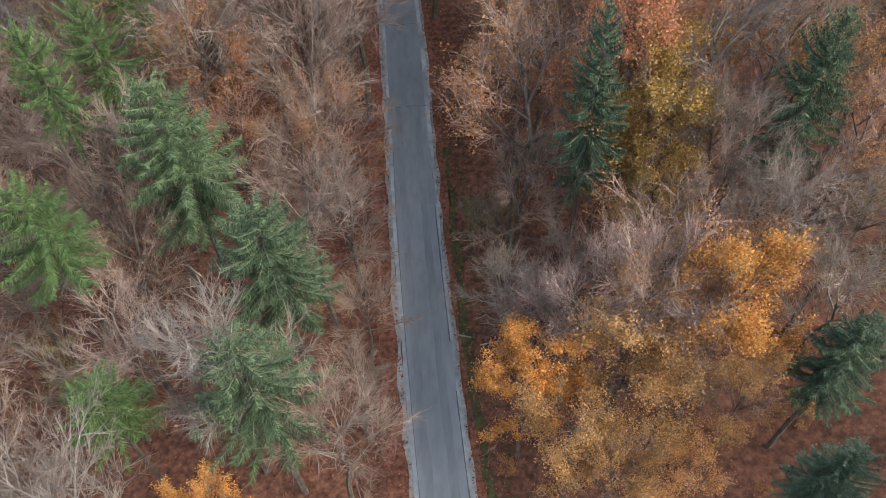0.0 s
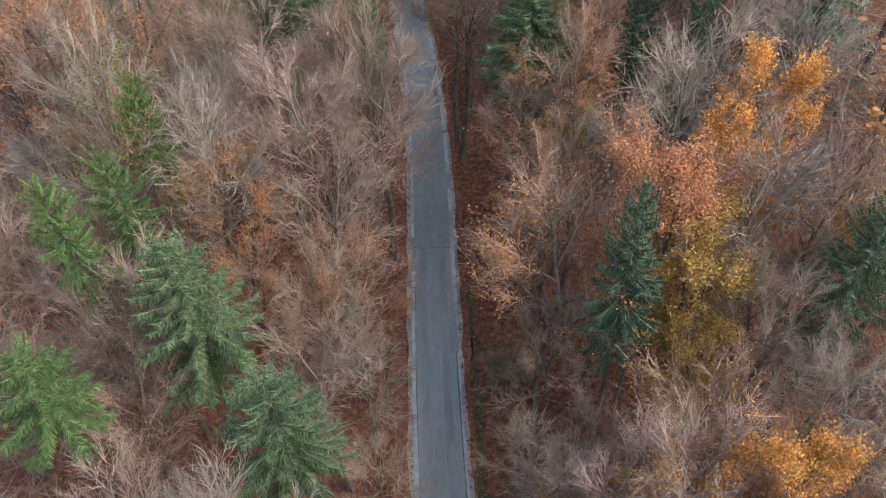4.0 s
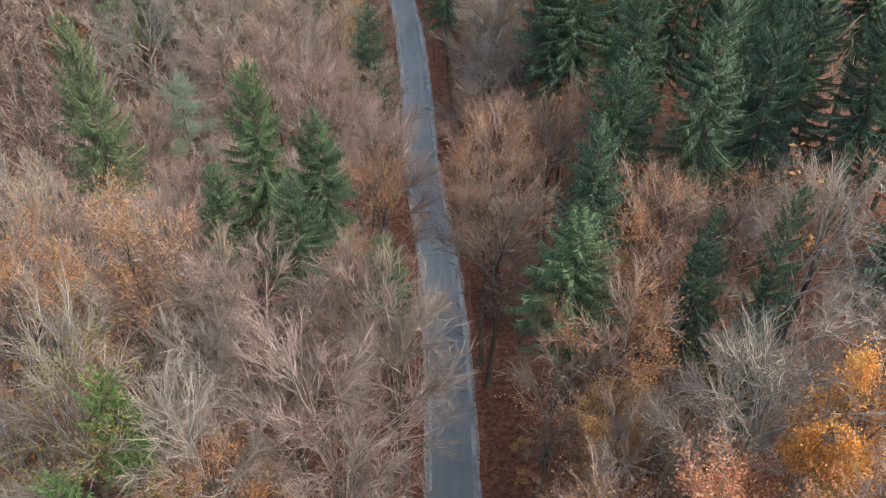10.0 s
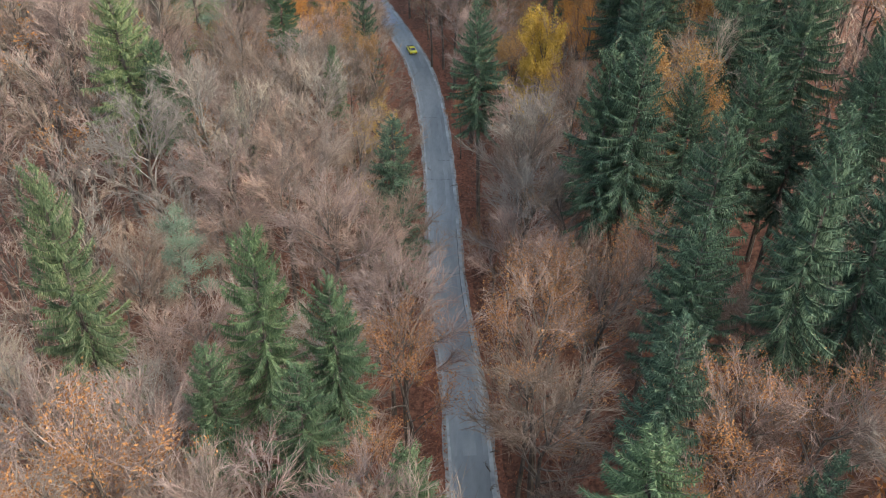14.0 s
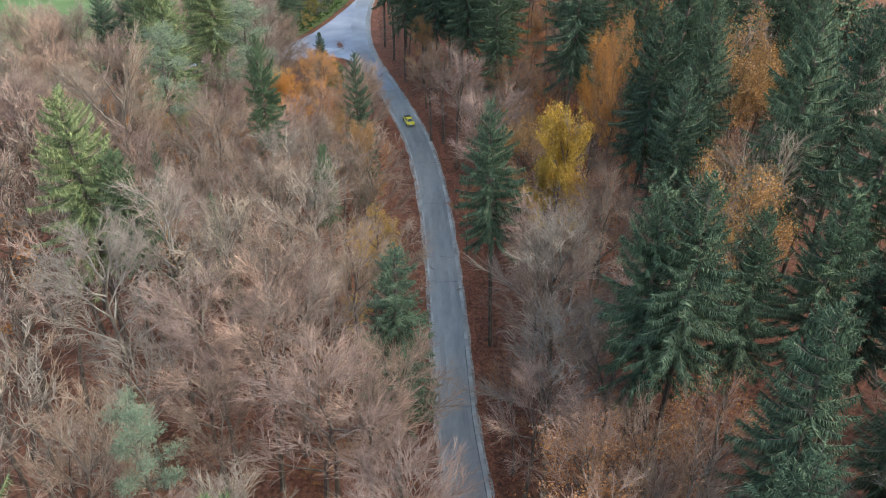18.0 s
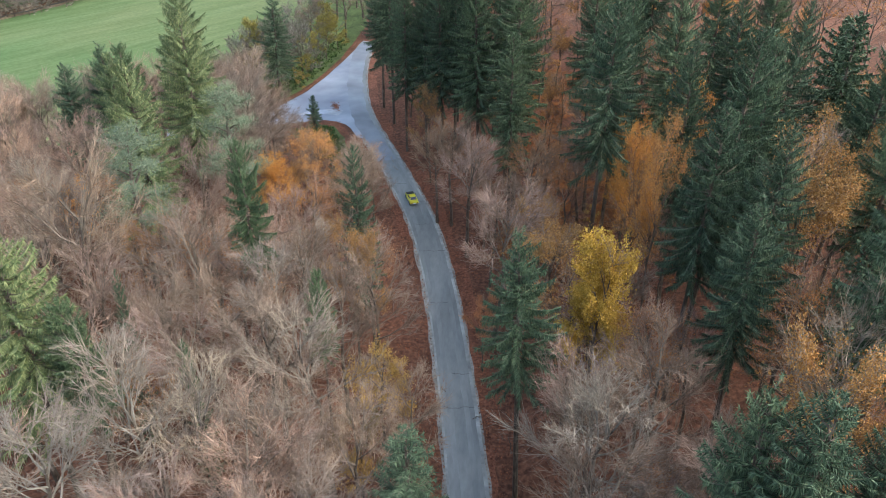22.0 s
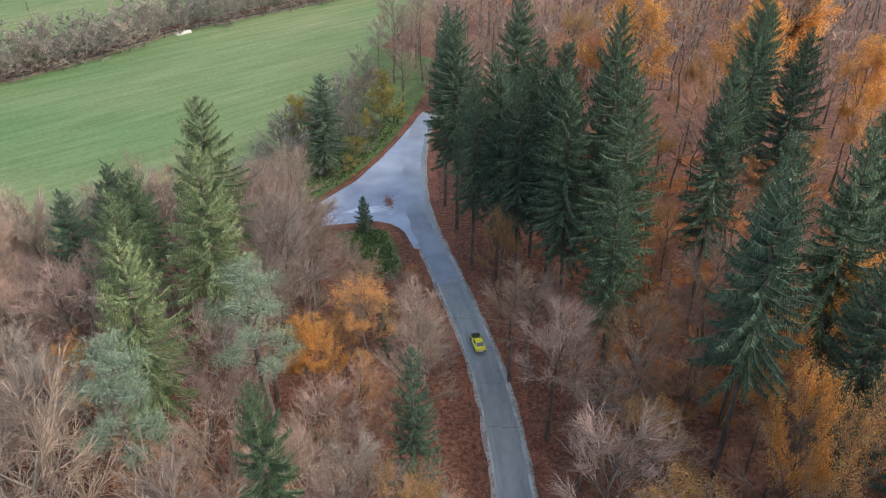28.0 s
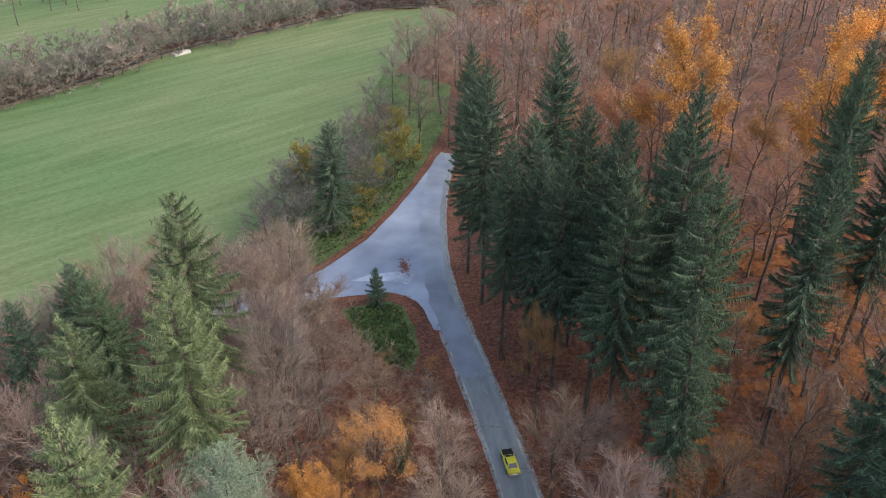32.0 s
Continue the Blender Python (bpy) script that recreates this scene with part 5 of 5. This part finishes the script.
def car(x, y, heading):
    ob = new("car")
    ob.matrix_world = pose(x, y, 0.036, 0, 0, heading)
    tagged(ob, "yellow two-door coupe with a black bonnet on the road", "car")
    loft("body", [slice_ring(-2.14, 0.72, 0.42, 0.72), slice_ring(-2.08, 0.79, 0.33, 0.82), slice_ring(-1.5, 0.83, 0.24, 0.87), slice_ring(-0.6, 0.84, 0.22, 0.87), slice_ring(0.5, 0.84, 0.22, 0.86), slice_ring(1.3, 0.83, 0.24, 0.82), slice_ring(2.0, 0.78, 0.30, 0.74), slice_ring(2.12, 0.72, 0.40, 0.66)], CAR_YELLOW, ob)
    loft("cabin", [[(-0.66, -1.62, 0.86), (0.66, -1.62, 0.86), (0.62, -1.56, 0.90), (-0.62, -1.56, 0.90)], [(-0.67, -0.98, 0.86), (0.67, -0.98, 0.86), (0.53, -0.86, 1.26), (-0.53, -0.86, 1.26)], [(-0.68, -0.2, 0.86), (0.68, -0.2, 0.86), (0.55, -0.2, 1.31), (-0.55, -0.2, 1.31)], [(-0.68, 0.25, 0.86), (0.68, 0.25, 0.86), (0.54, 0.16, 1.28), (-0.54, 0.16, 1.28)], [(-0.66, 0.92, 0.84), (0.66, 0.92, 0.84), (0.63, 0.86, 0.87), (-0.63, 0.86, 0.87)]], CAR_YELLOW, ob, smooth=False)

    def plate(name, pts, mat, label="", t=0.006):
        n = (Vector(pts[1]) - Vector(pts[0])).cross(Vector(pts[2]) - Vector(pts[0])).normalized() * t
        up = [tuple(Vector(p) + n) for p in pts]
        dn = [tuple(Vector(p) - n) for p in pts]
        k = len(pts)
        fs = [tuple(range(k)), tuple(range(2 * k - 1, k - 1, -1))] + [(i, i + k, (i + 1) % k + k, (i + 1) % k) for i in range(k)]
        return part(name, mesh_from(name, up + dn, fs, mat), ob, label)

    plate("rear_window", [(-0.56, -1.50, 0.955), (0.56, -1.50, 0.955), (0.49, -0.93, 1.245), (-0.49, -0.93, 1.245)], GLASS, "dark sloping rear window")
    plate("windscreen", [(-0.58, 0.84, 0.905), (-0.50, 0.22, 1.255), (0.50, 0.22, 1.255), (0.58, 0.84, 0.905)], GLASS, "dark windscreen")
    for s in (-1, 1):
        a = [(s * 0.672, -1.0, 0.90), (s * 0.682, 0.22, 0.90), (s * 0.56, 0.12, 1.245), (s * 0.555, -0.82, 1.235)]
        plate("side_window", a if s > 0 else a[::-1], GLASS, "dark side window")
        plate("tail_light", [(s * 0.40, -2.145, 0.56), (s * 0.68, -2.145, 0.56), (s * 0.68, -2.13, 0.68), (s * 0.40, -2.13, 0.68)], LAMP_RED, "red tail light", 0.02)
        plate("headlight", [(s * 0.36, 2.125, 0.50), (s * 0.64, 2.10, 0.50), (s * 0.64, 2.10, 0.62), (s * 0.36, 2.125, 0.62)], CHROME, "round headlight", 0.02)
        b = Build()
        b.tube([Vector((s * 0.80, 0.62, 0.90)), Vector((s * 0.92, 0.60, 0.98))], [0.05, 0.07], 6, False)
        part("mirror", b.mesh("mirror", CAR_BLACK), ob, "black door mirror")
        plate("door_seam", [(s * 0.842, -0.72, 0.34), (s * 0.842, -0.70, 0.34), (s * 0.835, -0.70, 0.84), (s * 0.835, -0.72, 0.84)], CAR_BLACK)
        plate("bonnet_stripe", [(s * 0.64, 0.95, 0.885), (s * 0.73, 0.95, 0.872), (s * 0.70, 1.98, 0.785), (s * 0.61, 1.98, 0.797)], CAR_YELLOW, "yellow wing edge beside the black bonnet", 0.008)
    plate("bonnet", [(-0.72, 0.95, 0.882), (0.72, 0.95, 0.882), (0.69, 2.0, 0.79), (-0.69, 2.0, 0.79)], CAR_BLACK, "matt black bonnet", 0.012)
    plate("boot_lid", [(-0.66, -2.04, 0.852), (0.66, -2.04, 0.852), (0.68, -1.64, 0.900), (-0.68, -1.64, 0.900)], CAR_YELLOW, "", 0.01)
    for yy, nm in ((-2.19, "rear_bumper"), (2.15, "front_bumper")):
        b = Build()
        sg = 1 if yy > 0 else -1
        b.tube([Vector((-0.80, yy - sg * 0.10, 0.46)), Vector((-0.6, yy, 0.46)), Vector((0.6, yy, 0.46)), Vector((0.80, yy - sg * 0.10, 0.46))], [0.05, 0.06, 0.06, 0.05], 8, False)
        part(nm, b.mesh(nm, CHROME), ob, "thin chrome bumper")
    plate("number_plate", [(-0.26, -2.165, 0.52), (0.26, -2.165, 0.52), (0.26, -2.155, 0.63), (-0.26, -2.155, 0.63)], WHITE, "blank white plate", 0.008)
    for s in (-1, 1):
        for yy in (-1.32, 1.28):
            w = Build()
            rings = [(0.22, 0.0), (0.31, 0.0), (0.33, 0.03), (0.33, 0.15), (0.31, 0.18), (0.22, 0.18)]
            n = 18
            for r, o in rings:
                w.v += [Vector((s * (0.67 + o), yy + r * math.cos(6.283 * k / n), 0.33 + r * math.sin(6.283 * k / n))) for k in range(n)]
            for i in range(len(rings)):
                for k in range(n):
                    j = (i + 1) % len(rings)
                    w.f.append((i * n + k, i * n + (k + 1) % n, j * n + (k + 1) % n, j * n + k))
            wheel = part("wheel", w.mesh("wheel", RUBBER), ob, "black tyre on a silver rim")
            w = Build()
            w.v = [Vector((s * 0.845, yy + 0.22 * math.cos(6.283 * k / n), 0.33 + 0.22 * math.sin(6.283 * k / n))) for k in range(n)] + [Vector((s * 0.82, yy, 0.33))]
            w.f = [(k, (k + 1) % n, n) for k in range(n)]
            part("rim", w.mesh("rim", CHROME), wheel, "silver rim")


car(-27.4, 207.6, math.degrees(math.atan2(-(road_x(210) - road_x(205)), 5)))
